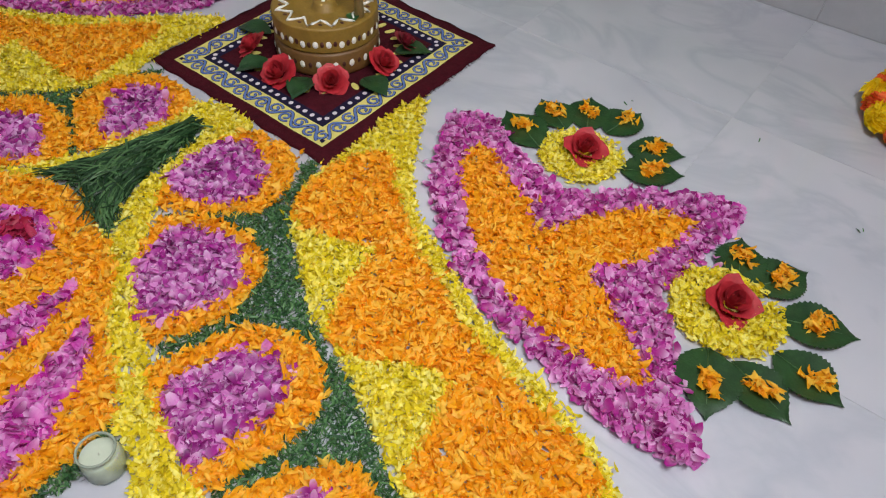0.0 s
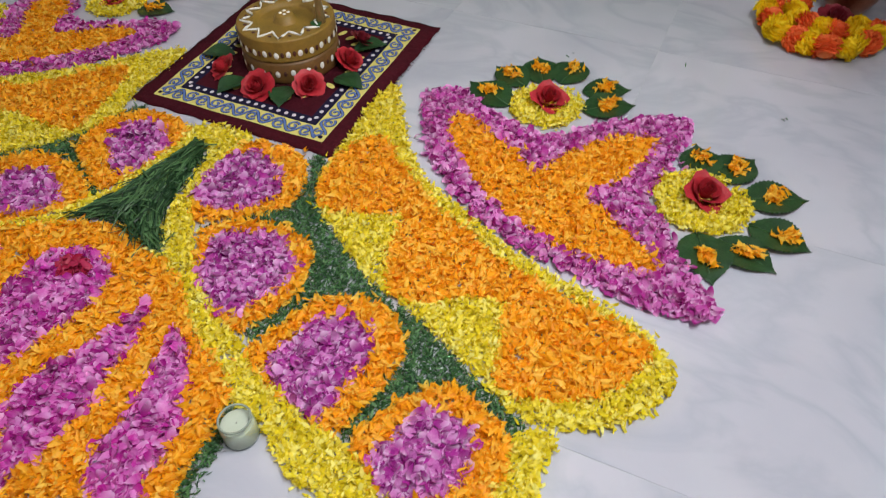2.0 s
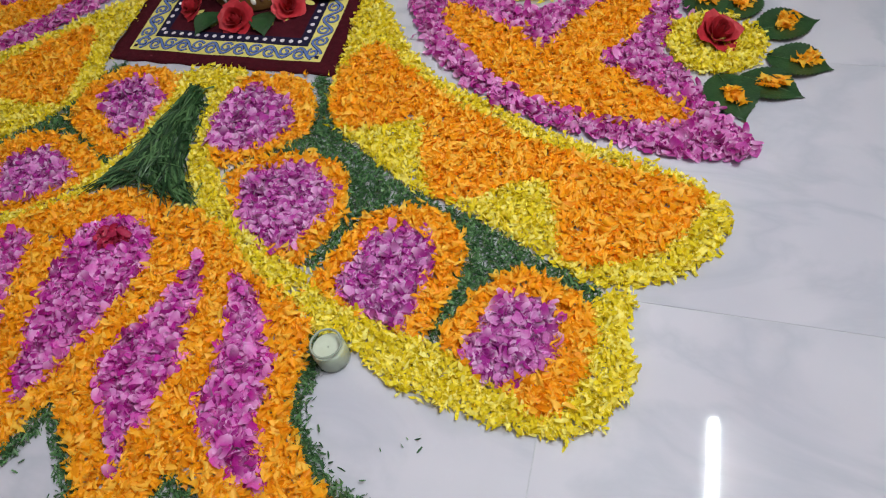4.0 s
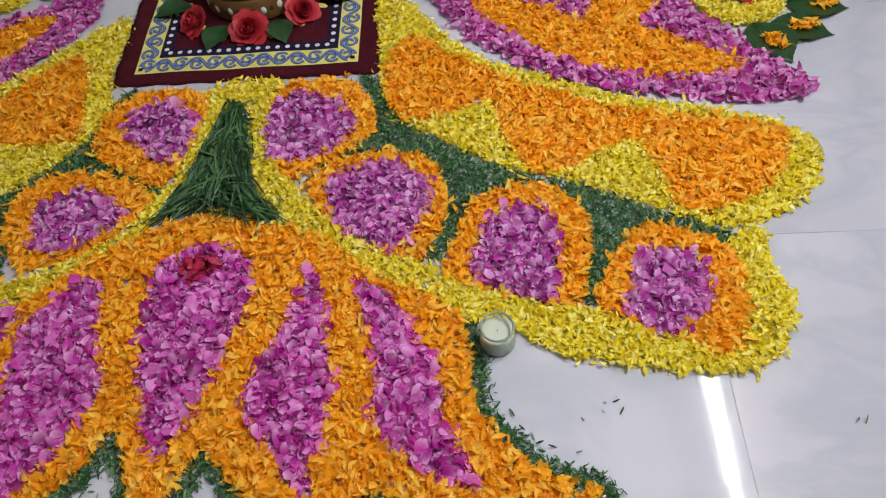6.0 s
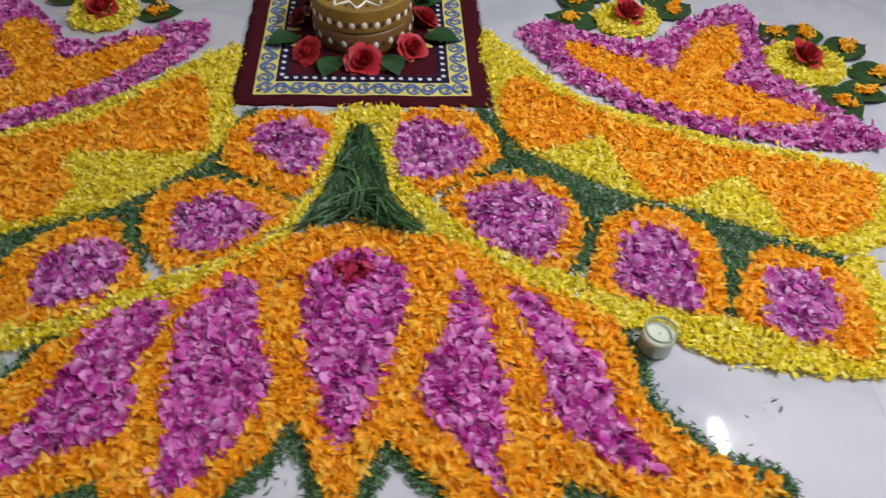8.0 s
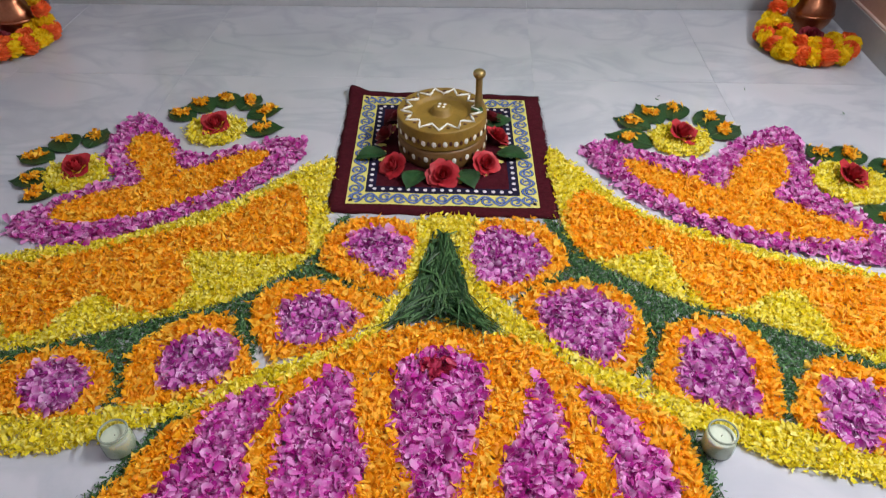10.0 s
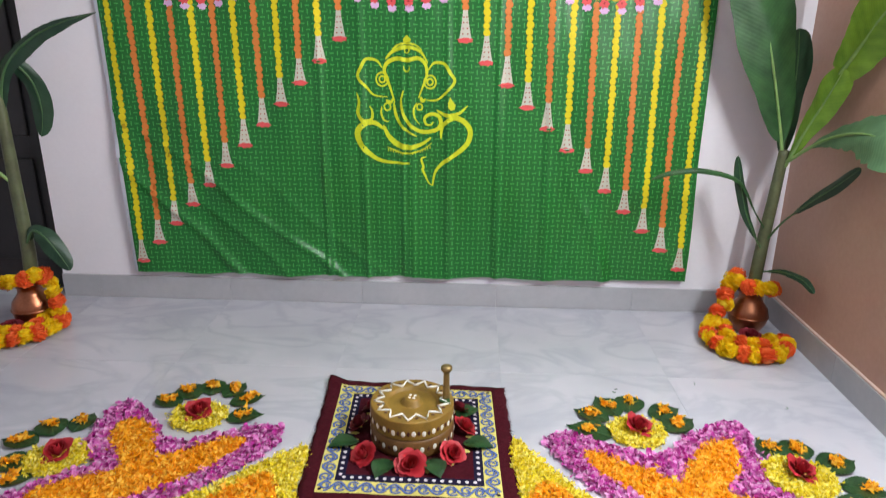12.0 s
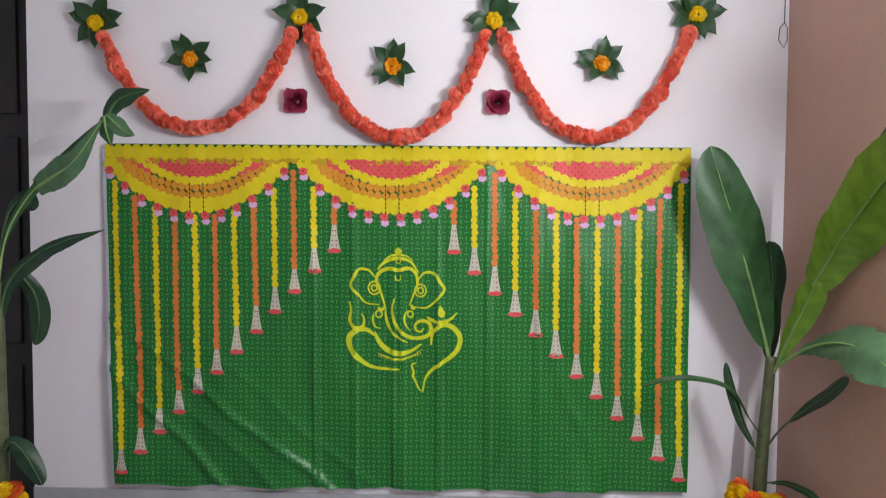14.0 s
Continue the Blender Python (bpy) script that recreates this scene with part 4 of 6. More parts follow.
for side_sign in (0, 1):
    for i in range(12):
        u = 0.0165 + 0.0346 * i
        u = 1 - u if side_sign else u
        v_end = 0.035 + 0.0596 * i
        ink, shade = (INK_ORANGE, INK_RUST) if i % 2 else (INK_YELLOW, INK_OCHRE)
        top = swag_edge(u) - 0.012
        n = int((top - v_end - 0.075) / 0.0180)
        t0 = top - n * 0.0180 - 0.008
        string = strip("garland_string", u - 0.0034, u + 0.0034, t0, top, 24, shade, cloth, "printed string of flowers")
        for j in range(n + 1):
            bead("flower", u + 0.0008 * math.sin(j * 2.1), top - j * 0.0180, 0.0095 + 0.0007 * math.sin(j * 1.7 + i), ink, shade, string, j)
        V = []
        for k in range(19):
            q = k / 18
            for d in (-1, -0.33, 0.33, 1):
                V.append(inv @ Vector(cloth_at(u + d * (0.0034 + 0.0064 * q ** 1.4 + (0.0009 if k % 2 and abs(d) == 1 else 0)), t0 + (v_end + 0.006 - t0) * q, 0.0020)))
        part("tassel", mesh_of("tassel", V, [(4 * k + d, 4 * k + d + 1, 4 * k + d + 5, 4 * k + d + 4) for k in range(18) for d in range(3)], INK_WHITE), string, "printed cream tassel")
        printed("tassel_speck", [disc(u + d * (0.0014 + 0.003 * q), t0 + (v_end + 0.01 - t0) * q, 0.0022, 6) for q in (0.25, 0.45, 0.65, 0.85) for d in (-1, 1)], INK_MAROON, parent=string)
        printed("tassel_foot", [ragged(u, v_end + 0.004, 0.0215, 0.34, i)], INK_RED, parent=string, low=-0.001)


def on_cloth(x, y):
    """A point of the emblem's own grid (0.81 mm) as cloth (u, v)."""
    return ((x * 0.000816 - 0.431 + 1.366) / 2.431, (1.199 - y * 0.000805 - 0.144) / 1.436)


def stroke(pts, wide, closed=False, swell=0.8):
    """A brush stroke on the cloth, thick in the middle."""
    P = spline([on_cloth(x, y) for x, y in pts], 8, closed)
    d = np.gradient(P * (2.446, 1.444), axis=0)
    nrm = np.stack([-d[:, 1], d[:, 0]], 1) / (np.linalg.norm(d, axis=1)[:, None] + 1e-9)
    n = len(P)
    w = [wide * 0.00082 * (1.0 if closed else 0.28 + 0.72 * math.sin(math.pi * (i / (n - 1)) ** swell)) for i in range(n)]
    L = [P[i] + nrm[i] * w[i] / (2.446, 1.444) for i in range(n)]
    R = [P[i] - nrm[i] * w[i] / (2.446, 1.444) for i in range(n)]
    m = n if closed else n - 1
    return [[tuple(L[i]), tuple(R[i]), tuple(R[(i + 1) % n]), tuple(L[(i + 1) % n])] for i in range(m)]


def loop(x, y, r, wide):
    return stroke([(x + r * math.cos(a), y + r * 1.1 * math.sin(a)) for a in np.linspace(0, 2 * math.pi, 9)[:-1]], wide, True)


emblem = printed("emblem", stroke(((300, 375), (275, 290), (252, 220), (270, 180), (320, 160), (365, 168), (420, 158), (455, 185), (462, 240), (440, 300), (420, 350)), 10), INK_LIME, "yellow-green line emblem of curling strokes")
for pts_, wide in ((((258, 165), (300, 125), (365, 106), (430, 125), (468, 182)), 9), (((292, 118), (325, 96), (365, 88), (410, 96), (440, 120)), 5),
                   (((240, 205), (215, 172), (165, 165), (140, 200), (120, 250), (160, 300), (200, 340), (265, 348)), 8),
                   (((470, 215), (500, 180), (550, 185), (580, 230), (600, 268), (560, 320), (510, 360), (460, 360)), 8)):
    printed("stroke", stroke(pts_, wide), INK_LIME, parent=emblem)
for pts_, wide in ((((345, 315), (332, 370), (345, 440), (385, 495), (440, 520), (505, 510), (530, 480), (520, 440), (480, 430), (450, 450), (455, 480), (480, 485), (492, 468)), 10),
                   (((295, 375), (305, 440), (340, 500), (410, 545)), 8), (((410, 375), (395, 410), (400, 450), (425, 485)), 5),
                   (((255, 365), (280, 375), (290, 355)), 8), (((430, 345), (440, 365), (455, 355)), 9), (((235, 395), (230, 430), (245, 465), (270, 470)), 5),
                   (((348, 195), (352, 215), (365, 222), (376, 212), (376, 195)), 4)):
    printed("stroke", stroke(pts_, wide), INK_LIME, parent=emblem)
for pts_, wide in ((((112, 330), (122, 375), (115, 430), (140, 468), (180, 460), (185, 420), (172, 395)), 9),
                   (((240, 510), (200, 480), (150, 480), (110, 520), (120, 580), (170, 640), (240, 675), (370, 683)), 15),
                   (((240, 490), (265, 545), (310, 585), (370, 600), (430, 585), (480, 550)), 14), (((255, 600), (320, 625), (375, 630), (440, 610), (485, 575)), 4)):
    printed("stroke", stroke(pts_, wide), INK_LIME, parent=emblem)
for pts_, wide in ((((530, 555), (540, 490), (590, 450), (640, 460), (678, 510), (665, 575), (610, 630), (540, 680), (500, 730), (485, 800)), 13),
                   (((455, 650), (430, 660), (440, 700), (435, 715), (450, 750), (465, 785), (485, 802)), 6), (((510, 410), (560, 435), (620, 425), (665, 385)), 9)):
    printed("stroke", stroke(pts_, wide), INK_LIME, parent=emblem)
for x, y, r, wide in ((240, 262, 30, 4), (240, 262, 14, 4), (478, 272, 29, 4), (478, 272, 14, 4), (262, 397, 16, 4), (425, 395, 14, 4), (366, 122, 11, 3)):
    printed("ring", loop(x, y, r, wide), INK_LIME, parent=emblem)
for flame in (((578, 345), (605, 385), (600, 405), (585, 412), (570, 400), (567, 375)), ((367, 48), (388, 70), (380, 83), (352, 83), (346, 70))):
    printed("flame", [[on_cloth(x, y) for x, y in flame]], INK_LIME, parent=emblem)
printed("fringe", [q for k in range(18) for q in stroke(((262 + 12.5 * k, 606 + 24 * math.sin(math.pi * k / 17) - 14 * k / 17), (262 + 12.5 * k, 622 + 24 * math.sin(math.pi * k / 17) - 14 * k / 17)), 2.5)], INK_LIME, parent=emblem)


# ---- the mat under the grinding stone ----
def mat_at(u, v, z=0.0):
    b, t = np.array((-0.313, 0.003)) * (1 - u) + np.array((0.283, 0.0)) * u, np.array((-0.347, 0.636)) * (1 - u) + np.array((0.262, 0.621)) * u
    p = b * (1 - v) + t * v
    curl = 0.022 * math.exp(-((u / 0.07) ** 2 + ((1 - v) / 0.08) ** 2))
    return Vector((p[0], p[1], z + curl + 0.0012 * math.sin(19 * u + 3) * math.sin(17 * v)))


mat = thing("mat", (0, 0, 0), "maroon fringed mat with yellow and blue scroll border on tiles", "mat")
n = 40
V = [mat_at(i / n + 0.004 * math.sin(j * 1.3) * (i in (0, n)), j / n + 0.004 * math.sin(i * 1.1) * (j in (0, n)), 0.006) for j in range(n + 1) for i in range(n + 1)]
rim_i = list(range(n + 1)) + [j * (n + 1) + n for j in range(1, n + 1)] + [n * (n + 1) + i for i in range(n - 1, -1, -1)] + [j * (n + 1) for j in range(n - 1, 0, -1)]
low = len(V)
V += [Vector((V[i].x, V[i].y, V[i].z - 0.0055)) for i in rim_i]
Fq = [(j * (n + 1) + i, j * (n + 1) + i + 1, (j + 1) * (n + 1) + i + 1, (j + 1) * (n + 1) + i) for j in range(n) for i in range(n)]
Fq += [(low + k, low + (k + 1) % len(rim_i), rim_i[(k + 1) % len(rim_i)], rim_i[k]) for k in range(len(rim_i))]
part("field", mesh_of("field", V, Fq, MAROON, True), mat, "maroon woven pile")


def mat_ring(name, u0, u1, v0, v1, w, z, material, label=""):
    """A flat woven frame, w wide, on the mat."""
    V, Fc = [], []
    for a0, a1, b0, b1 in ((u0, u1, v0, v0 + w), (u0, u1, v1 - w, v1), (u0, u0 + w, v0 + w, v1 - w), (u1 - w, u1, v0 + w, v1 - w)):
        m = 24
        i0 = len(V)
        for i in range(m + 1):
            for j in (0, 1):
                if a1 - a0 > b1 - b0:
                    V.append(mat_at(a0 + (a1 - a0) * i / m, b0 + (b1 - b0) * j, z))
                else:
                    V.append(mat_at(a0 + (a1 - a0) * (1 - j), b0 + (b1 - b0) * i / m, z))
        Fc += [(i0 + 2 * i, i0 + 2 * i + 2, i0 + 2 * i + 3, i0 + 2 * i + 1) for i in range(m)]
    return part(name, mesh_of(name, V, Fc, material), mat, label)


U0, U1, V0, V1, BW, NW = 0.075, 0.925, 0.055, 0.945, 0.080, 0.045
mat_ring("border", U0, U1, V0, V1, BW, 0.0072, MAT_YELLOW, "yellow woven border")
mat_ring("inner_border", U0 + BW, U1 - BW, V0 + BW, V1 - BW, NW, 0.0072, NAVY, "navy woven border")


def ribbon_on_mat(pts, w, z):
    P = np.array(pts)
    d = np.gradient(P, axis=0)
    nr = np.stack([-d[:, 1], d[:, 0]], 1) / (np.linalg.norm(d, axis=1)[:, None] + 1e-9)
    vs = []
    for p, q in zip(P, nr):
        vs += [mat_at(*(p + q * w), z), mat_at(*(p - q * w), z)]
    return vs, [(2 * i, 2 * i + 1, 2 * i + 3, 2 * i + 2) for i in range(len(P) - 1)]


for side_i in range(4):
    length = (U1 - U0 - BW) if side_i % 2 == 0 else (V1 - V0 - BW)
    count = 12
    half = BW / 2

    def on_border(t, c):
        return ((U0 + half + t, V0 + half + c), (U1 - half - c, V0 + half + t), (U1 - half - t, V1 - half - c), (U0 + half + c, V1 - half - t))[side_i]
    for k in range(count):
        sign = 1 if k % 2 else -1
        unit = length / count
        wave = [((k + b / 10) * unit, 0.028 * sign * math.cos(math.pi * b / 10)) for b in range(11)]
        curl = []
        for b in range(19):
            ang, r = -sign * (0.5 + b / 18 * 7.6), 0.027 * (1 - 0.74 * b / 18)
            curl.append(((k + 0.06) * unit + r * math.cos(ang), -sign * 0.005 + r * math.sin(ang)))
        for pts, name in ((wave, "scroll"), (curl, "curl")):
            pts = [on_border(t, c) for t, c in pts]
            v_, f_ = ribbon_on_mat(pts, 0.0068 if name == "scroll" else 0.0060, 0.0079 if name == "scroll" else 0.0081)
            scroll = part(name, mesh_of(name, v_, f_, NAVY), mat)
            v_, f_ = ribbon_on_mat(pts, 0.0047 if name == "scroll" else 0.0040, 0.0085 if name == "scroll" else 0.0087)
            part("blue_line", mesh_of("blue_line", v_, f_, MAT_BLUE), scroll, "blue woven curl")
    for k in range(17):
        t = (k + 0.5) / 17
        lo_u, hi_u, lo_v, hi_v = U0 + BW + NW / 2, U1 - BW - NW / 2, V0 + BW + NW / 2, V1 - BW - NW / 2
        cu, cv = ((lo_u + (hi_u - lo_u) * t, lo_v), (hi_u, lo_v + (hi_v - lo_v) * t), (hi_u - (hi_u - lo_u) * t, hi_v), (lo_u, hi_v - (hi_v - lo_v) * t))[side_i]
        VD = [mat_at(cu + 0.0095 * math.cos(a * math.pi / 4), cv + 0.0095 * math.sin(a * math.pi / 4), 0.0086) for a in range(8)]
        part("dot", mesh_of("dot", VD, [tuple(range(8))], MAT_DOT), mat)
for cu, cv in ((U0, V0), (U1, V0), (U1, V1), (U0, V1)):
    su, sv = (1 if cu < 0.5 else -1), (1 if cv < 0.5 else -1)
    V = [mat_at(cu + su * (0.012 + a), cv + sv * (0.012 + b), 0.0090) for a, b in ((0, 0), (0.017, 0.002), (0.018, 0.018), (0.001, 0.017))]
    part("corner_square", mesh_of("corner_square", V, [(0, 1, 2, 3)], NAVY), mat)
for k in range(30):
    a = 2 * math.pi * k / 30
    c = Vector((-0.03 + 0.178 * math.cos(a), 0.315 + 0.178 * math.sin(a), 0.0085))
    o, s = Vector((math.cos(a), math.sin(a), 0)), Vector((-math.sin(a), math.cos(a), 0))
    V = [c + o * 0.016 * math.cos(b * math.pi / 5) + s * 0.008 * math.sin(b * math.pi / 5) for b in range(10)]
    part("oval", mesh_of("oval", V, [tuple(range(10))], MAT_YELLOW), mat)
V, Fc = [], []
for k in range(900):
    e, t = RNG.integers(0, 4), RNG.random()
    p, o = ((mat_at(0, t), Vector((-1, 0, 0))), (mat_at(1, t), Vector((1, 0, 0))), (mat_at(t, 0), Vector((0, -1, 0))), (mat_at(t, 1), Vector((0, 1, 0))))[e]
    L = RNG.uniform(0.004, 0.016) * (1.0 if e < 2 else 0.5)
    s = Vector((-o.y, o.x, 0))
    d = (o + s * RNG.normal(0, 0.5)).normalized()
    i0 = len(V)
    b = p - o * 0.003
    V += [b + s * 0.0011 + Vector((0, 0, 0.006)), b - s * 0.0011 + Vector((0, 0, 0.006)), b + d * L * 0.6 + Vector((0, 0, 0.004)) - s * 0.0008, b + d * L * 0.6 + Vector((0, 0, 0.004)) + s * 0.0008, b + d * L + Vector((0, 0, 0.0015))]
    Fc += [(i0, i0 + 1, i0 + 2, i0 + 3), (i0 + 3, i0 + 2, i0 + 4)]
part("fringe", mesh_of("fringe", V, Fc, MAROON), mat, "frayed maroon fringe")["kind"] = "stuff"

# ---- the grinding stone ----
GX, GY, GZ = -0.03, 0.318, 0.0078
mill = thing("grinding_stone", (GX, GY, GZ), "ochre painted hand grinding stone with white patterns, standing on the mat", "hand mill")
lower = part("lower_stone", lathe("lower_stone", [(0, 0), (0.124, 0), (0.127, 0.006), (0.126, 0.052), (0.122, 0.058), (0, 0.058)], STONE_SIDE, 48), mill, "brown lower millstone")
upper = part("upper_stone", lathe("upper_stone", [(0, 0.0585), (0.121, 0.0585), (0.1255, 0.063), (0.1255, 0.064), (0.1255, 0.1155), (0.1252, 0.1175), (0.1235, 0.1198), (0.1215, 0.1204), (0.119, 0.1205), (0.084, 0.1205), (0.082, 0.1203), (0.076, 0.114), (0.073, 0.1105), (0.070, 0.110),
                                              (0.036, 0.110), (0.033, 0.1105), (0.030, 0.113), (0.026, 0.126), (0.021, 0.1305), (0.010, 0.1315), (0, 0.1315)], STONE, 48), mill, "ochre upper millstone with a dished middle")


def blobs(name, spots, material, parent):
    """Thick flat dabs of paint: each spot is a centre, two half axes and a normal."""
    for c, a, b, nrm in spots:
        V, Fc, i0 = [], [], 0
        V += [c + a * math.cos(k * math.pi / 5) + b * math.sin(k * math.pi / 5) for k in range(10)] + [c + a * 0.6 * math.cos(k * math.pi / 5) + b * 0.6 * math.sin(k * math.pi / 5) + nrm * 0.0016 for k in range(10)]
        Fc += [(i0 + k, i0 + (k + 1) % 10, i0 + 10 + (k + 1) % 10, i0 + 10 + k) for k in range(10)] + [tuple(range(i0 + 10, i0 + 20))]
        part(name, mesh_of(name, V, Fc, material, True), parent)


def around(r, z, n, h, w, phase=0.0):
    out = []
    for k in range(n):
        a = 2 * math.pi * (k + phase) / n
        o, s = Vector((math.cos(a), math.sin(a), 0)), Vector((-math.sin(a), math.cos(a), 0))
        out.append((o * r + Vector((0, 0, z + 0.0015 * math.sin(k * 2.3))), s * w, Vector((0, 0, h)), o))
    return out


blobs("white_dab", around(0.1257, 0.082, 26, 0.0090, 0.0068), CHALK, upper)
blobs("brown_dab", around(0.1257, 0.083, 26, 0.0075, 0.0048, 0.5), BROWN_DOT, upper)
blobs("white_dab", around(0.1265, 0.030, 20, 0.0092, 0.0066), CHALK, lower)
blobs("brown_dab", around(0.1265, 0.031, 20, 0.0066, 0.0046, 0.5), BROWN_DOT, lower)
star = []
for k in range(26):
    a = 2 * math.pi * k / 26 + 0.1
    r = 0.115 if k % 2 else 0.084
    star.append(Vector((r * math.cos(a), r * math.sin(a), 0.122)))
pts_ = []
for k in range(26):
    p, q = star[k], star[(k + 1) % 26]
    pts_ += [p.lerp(q, s) + Vector((0.0012 * math.sin(k * 3 + s * 9), 0.0012 * math.cos(k * 5 + s * 7), 0)) for s in (0, 0.33, 0.66)]
pts_.append(pts_[0])
part("white_zigzag", tube("white_zigzag", pts_, [0.0031 + 0.0009 * math.sin(i * 1.9) for i in range(len(pts_))], CHALK, 6), upper, "white painted zigzag star")
blobs("brown_spot", [(Vector((0.103 * math.cos(a), 0.103 * math.sin(a), 0.1208)), Vector((0.006, 0, 0)), Vector((0, 0.0042, 0)), Vector((0, 0, 1))) for a in [2 * math.pi * k / 13 + 0.1 for k in range(13)]], BROWN_DOT, upper)
blobs("hub_dab", [(Vector((0.010 * math.cos(a), 0.010 * math.sin(a), 0.1316)), Vector((0.0048, 0, 0)), Vector((0, 0.0048, 0)), Vector((0, 0, 1))) for a in (0.6, 2.2, 3.8, 5.3)], CHALK, upper)
handle = part("handle", lathe("handle", [(0, 0.1), (0.0115, 0.1), (0.0115, 0.14), (0.0095, 0.165), (0.0092, 0.208), (0.0105, 0.212), (0.0155, 0.216), (0.0175, 0.222), (0.0165, 0.229), (0.010, 0.2335), (0, 0.2345)], BRASS, 18),
              mill, "brass-coloured wooden handle with a round knob", Matrix.Translation((0.102, 0.012, 0)))


# ---- leaves, roses, flower heads ----
def leaf_mesh(name, L, W, material, curl=0.15, fold=0.12, serrate=0.05, heart=0.12, rows=25):
    """A pointed leaf along +x from its stalk, toothed at the edge, folded a little along its rib."""
    V = []
    cols = (-1, -0.55, 0, 0.55, 1)
    for i in range(rows):
        s = i / (rows - 1)
        w = W * 0.5 * float(np.interp(s, (0, 0.05, 0.14, 0.26, 0.38, 0.52, 0.66, 0.78, 0.87, 0.94, 1), (0.02, 0.32, 0.64, 0.89, 1.0, 0.98, 0.80, 0.52, 0.25, 0.09, 0.01)))
        for u in cols:
            tooth = 1 + (serrate * (1 if i % 2 else -1) if abs(u) == 1 else 0)
            back = heart * L * abs(u) * (1 - s) ** 3
            V.append((L * s - back, w * u * tooth, abs(u) * w * fold * 2 + curl * L * (0.25 - (s - 0.5) ** 2) + 0.012 * L * math.sin(9 * s + 3 * u)))
    zmin = min(v[2] for v in V)
    V = [(x, y, z - zmin + 0.001) for x, y, z in V]
    n = len(cols)
    return mesh_of(name, V, [(i * n + j, (i + 1) * n + j, (i + 1) * n + j + 1, i * n + j + 1) for i in range(rows - 1) for j in range(n - 1)], material, True)


def rib_mesh(name, L, material):
    return tube(name, [(0, 0, 0.004), (L * 0.5, 0, 0.0065), (L * 0.93, 0, 0.003)], [0.0010, 0.0007, 0.0003], material, 5)


def rose(at, label, material, size=1.0, group="", m=None, square=False):
    """A fabric rose: rolled heart, then rings of opening petals; a square one ends in four flat pointed petals."""
    ob = thing("rose", at, label, "rose", group, m=m)
    rings = ((3, 0.012, 0.044, -1.5, 1.25), (3, 0.018, 0.043, -0.5, 1.2), (3, 0.026, 0.041, 0.35, 1.15), (4, 0.034, 0.037, 0.75, 1.05), (4, 0.041, 0.027, 1.0, 0.92))
    for ring_i, (count, r, h, flare, spread) in enumerate(rings if square else ((3, 0.012, 0.037, -1.5, 1.25), (3, 0.018, 0.037, -0.5, 1.2), (4, 0.025, 0.036, 0.35, 1.0), (5, 0.035, 0.028, 0.8, 0.85), (5, 0.043, 0.018, 1.0, 0.74))):
        r, h = r * size, h * size
        V = []
        for i in range(5):
            v = i / 4
            for j in range(6):
                u = j / 5 * 2 - 1
                a = u * spread * (0.6 + 0.4 * v)
                rad = r * (0.30 + 0.60 * v ** 0.7 + (0.18 if flare > 0 else 0.30) * flare * v * v) * (1 + 0.05 * math.sin(5 * u + ring_i))
                if abs(u) > 0.9:
                    rad *= 0.94
                if ring_i > 2:
                    rad *= 1 + (0.48 if square and ring_i == 4 else 0.16) * max(0.0, 1 - 1.6 * abs(u)) * v * v + (0.0 if square else 0.05 * math.sin(9 * u + 2 * ring_i) * v)
                z = h * (v - 0.28 * max(0.0, flare) * v ** 3 - 0.10 * u * u * v + (0.09 * math.sin(8 * u + 2.3 * ring_i) * v * v if ring_i > 1 else 0.0))
                V.append((rad * math.cos(a), rad * math.sin(a), z + 0.002))
        me = mesh_of("petal", V, [(i * 6 + j, i * 6 + j + 1, (i + 1) * 6 + j + 1, (i + 1) * 6 + j) for i in range(4) for j in range(5)], material, True)
        for k in range(count):
            part("petal", me, ob, m=Matrix.Rotation(2 * math.pi * k / count + ring_i * 0.7, 4, "Z") @ Matrix.Rotation(0.06 * math.sin(k * 2.7 + ring_i), 4, "Y"))
    return ob


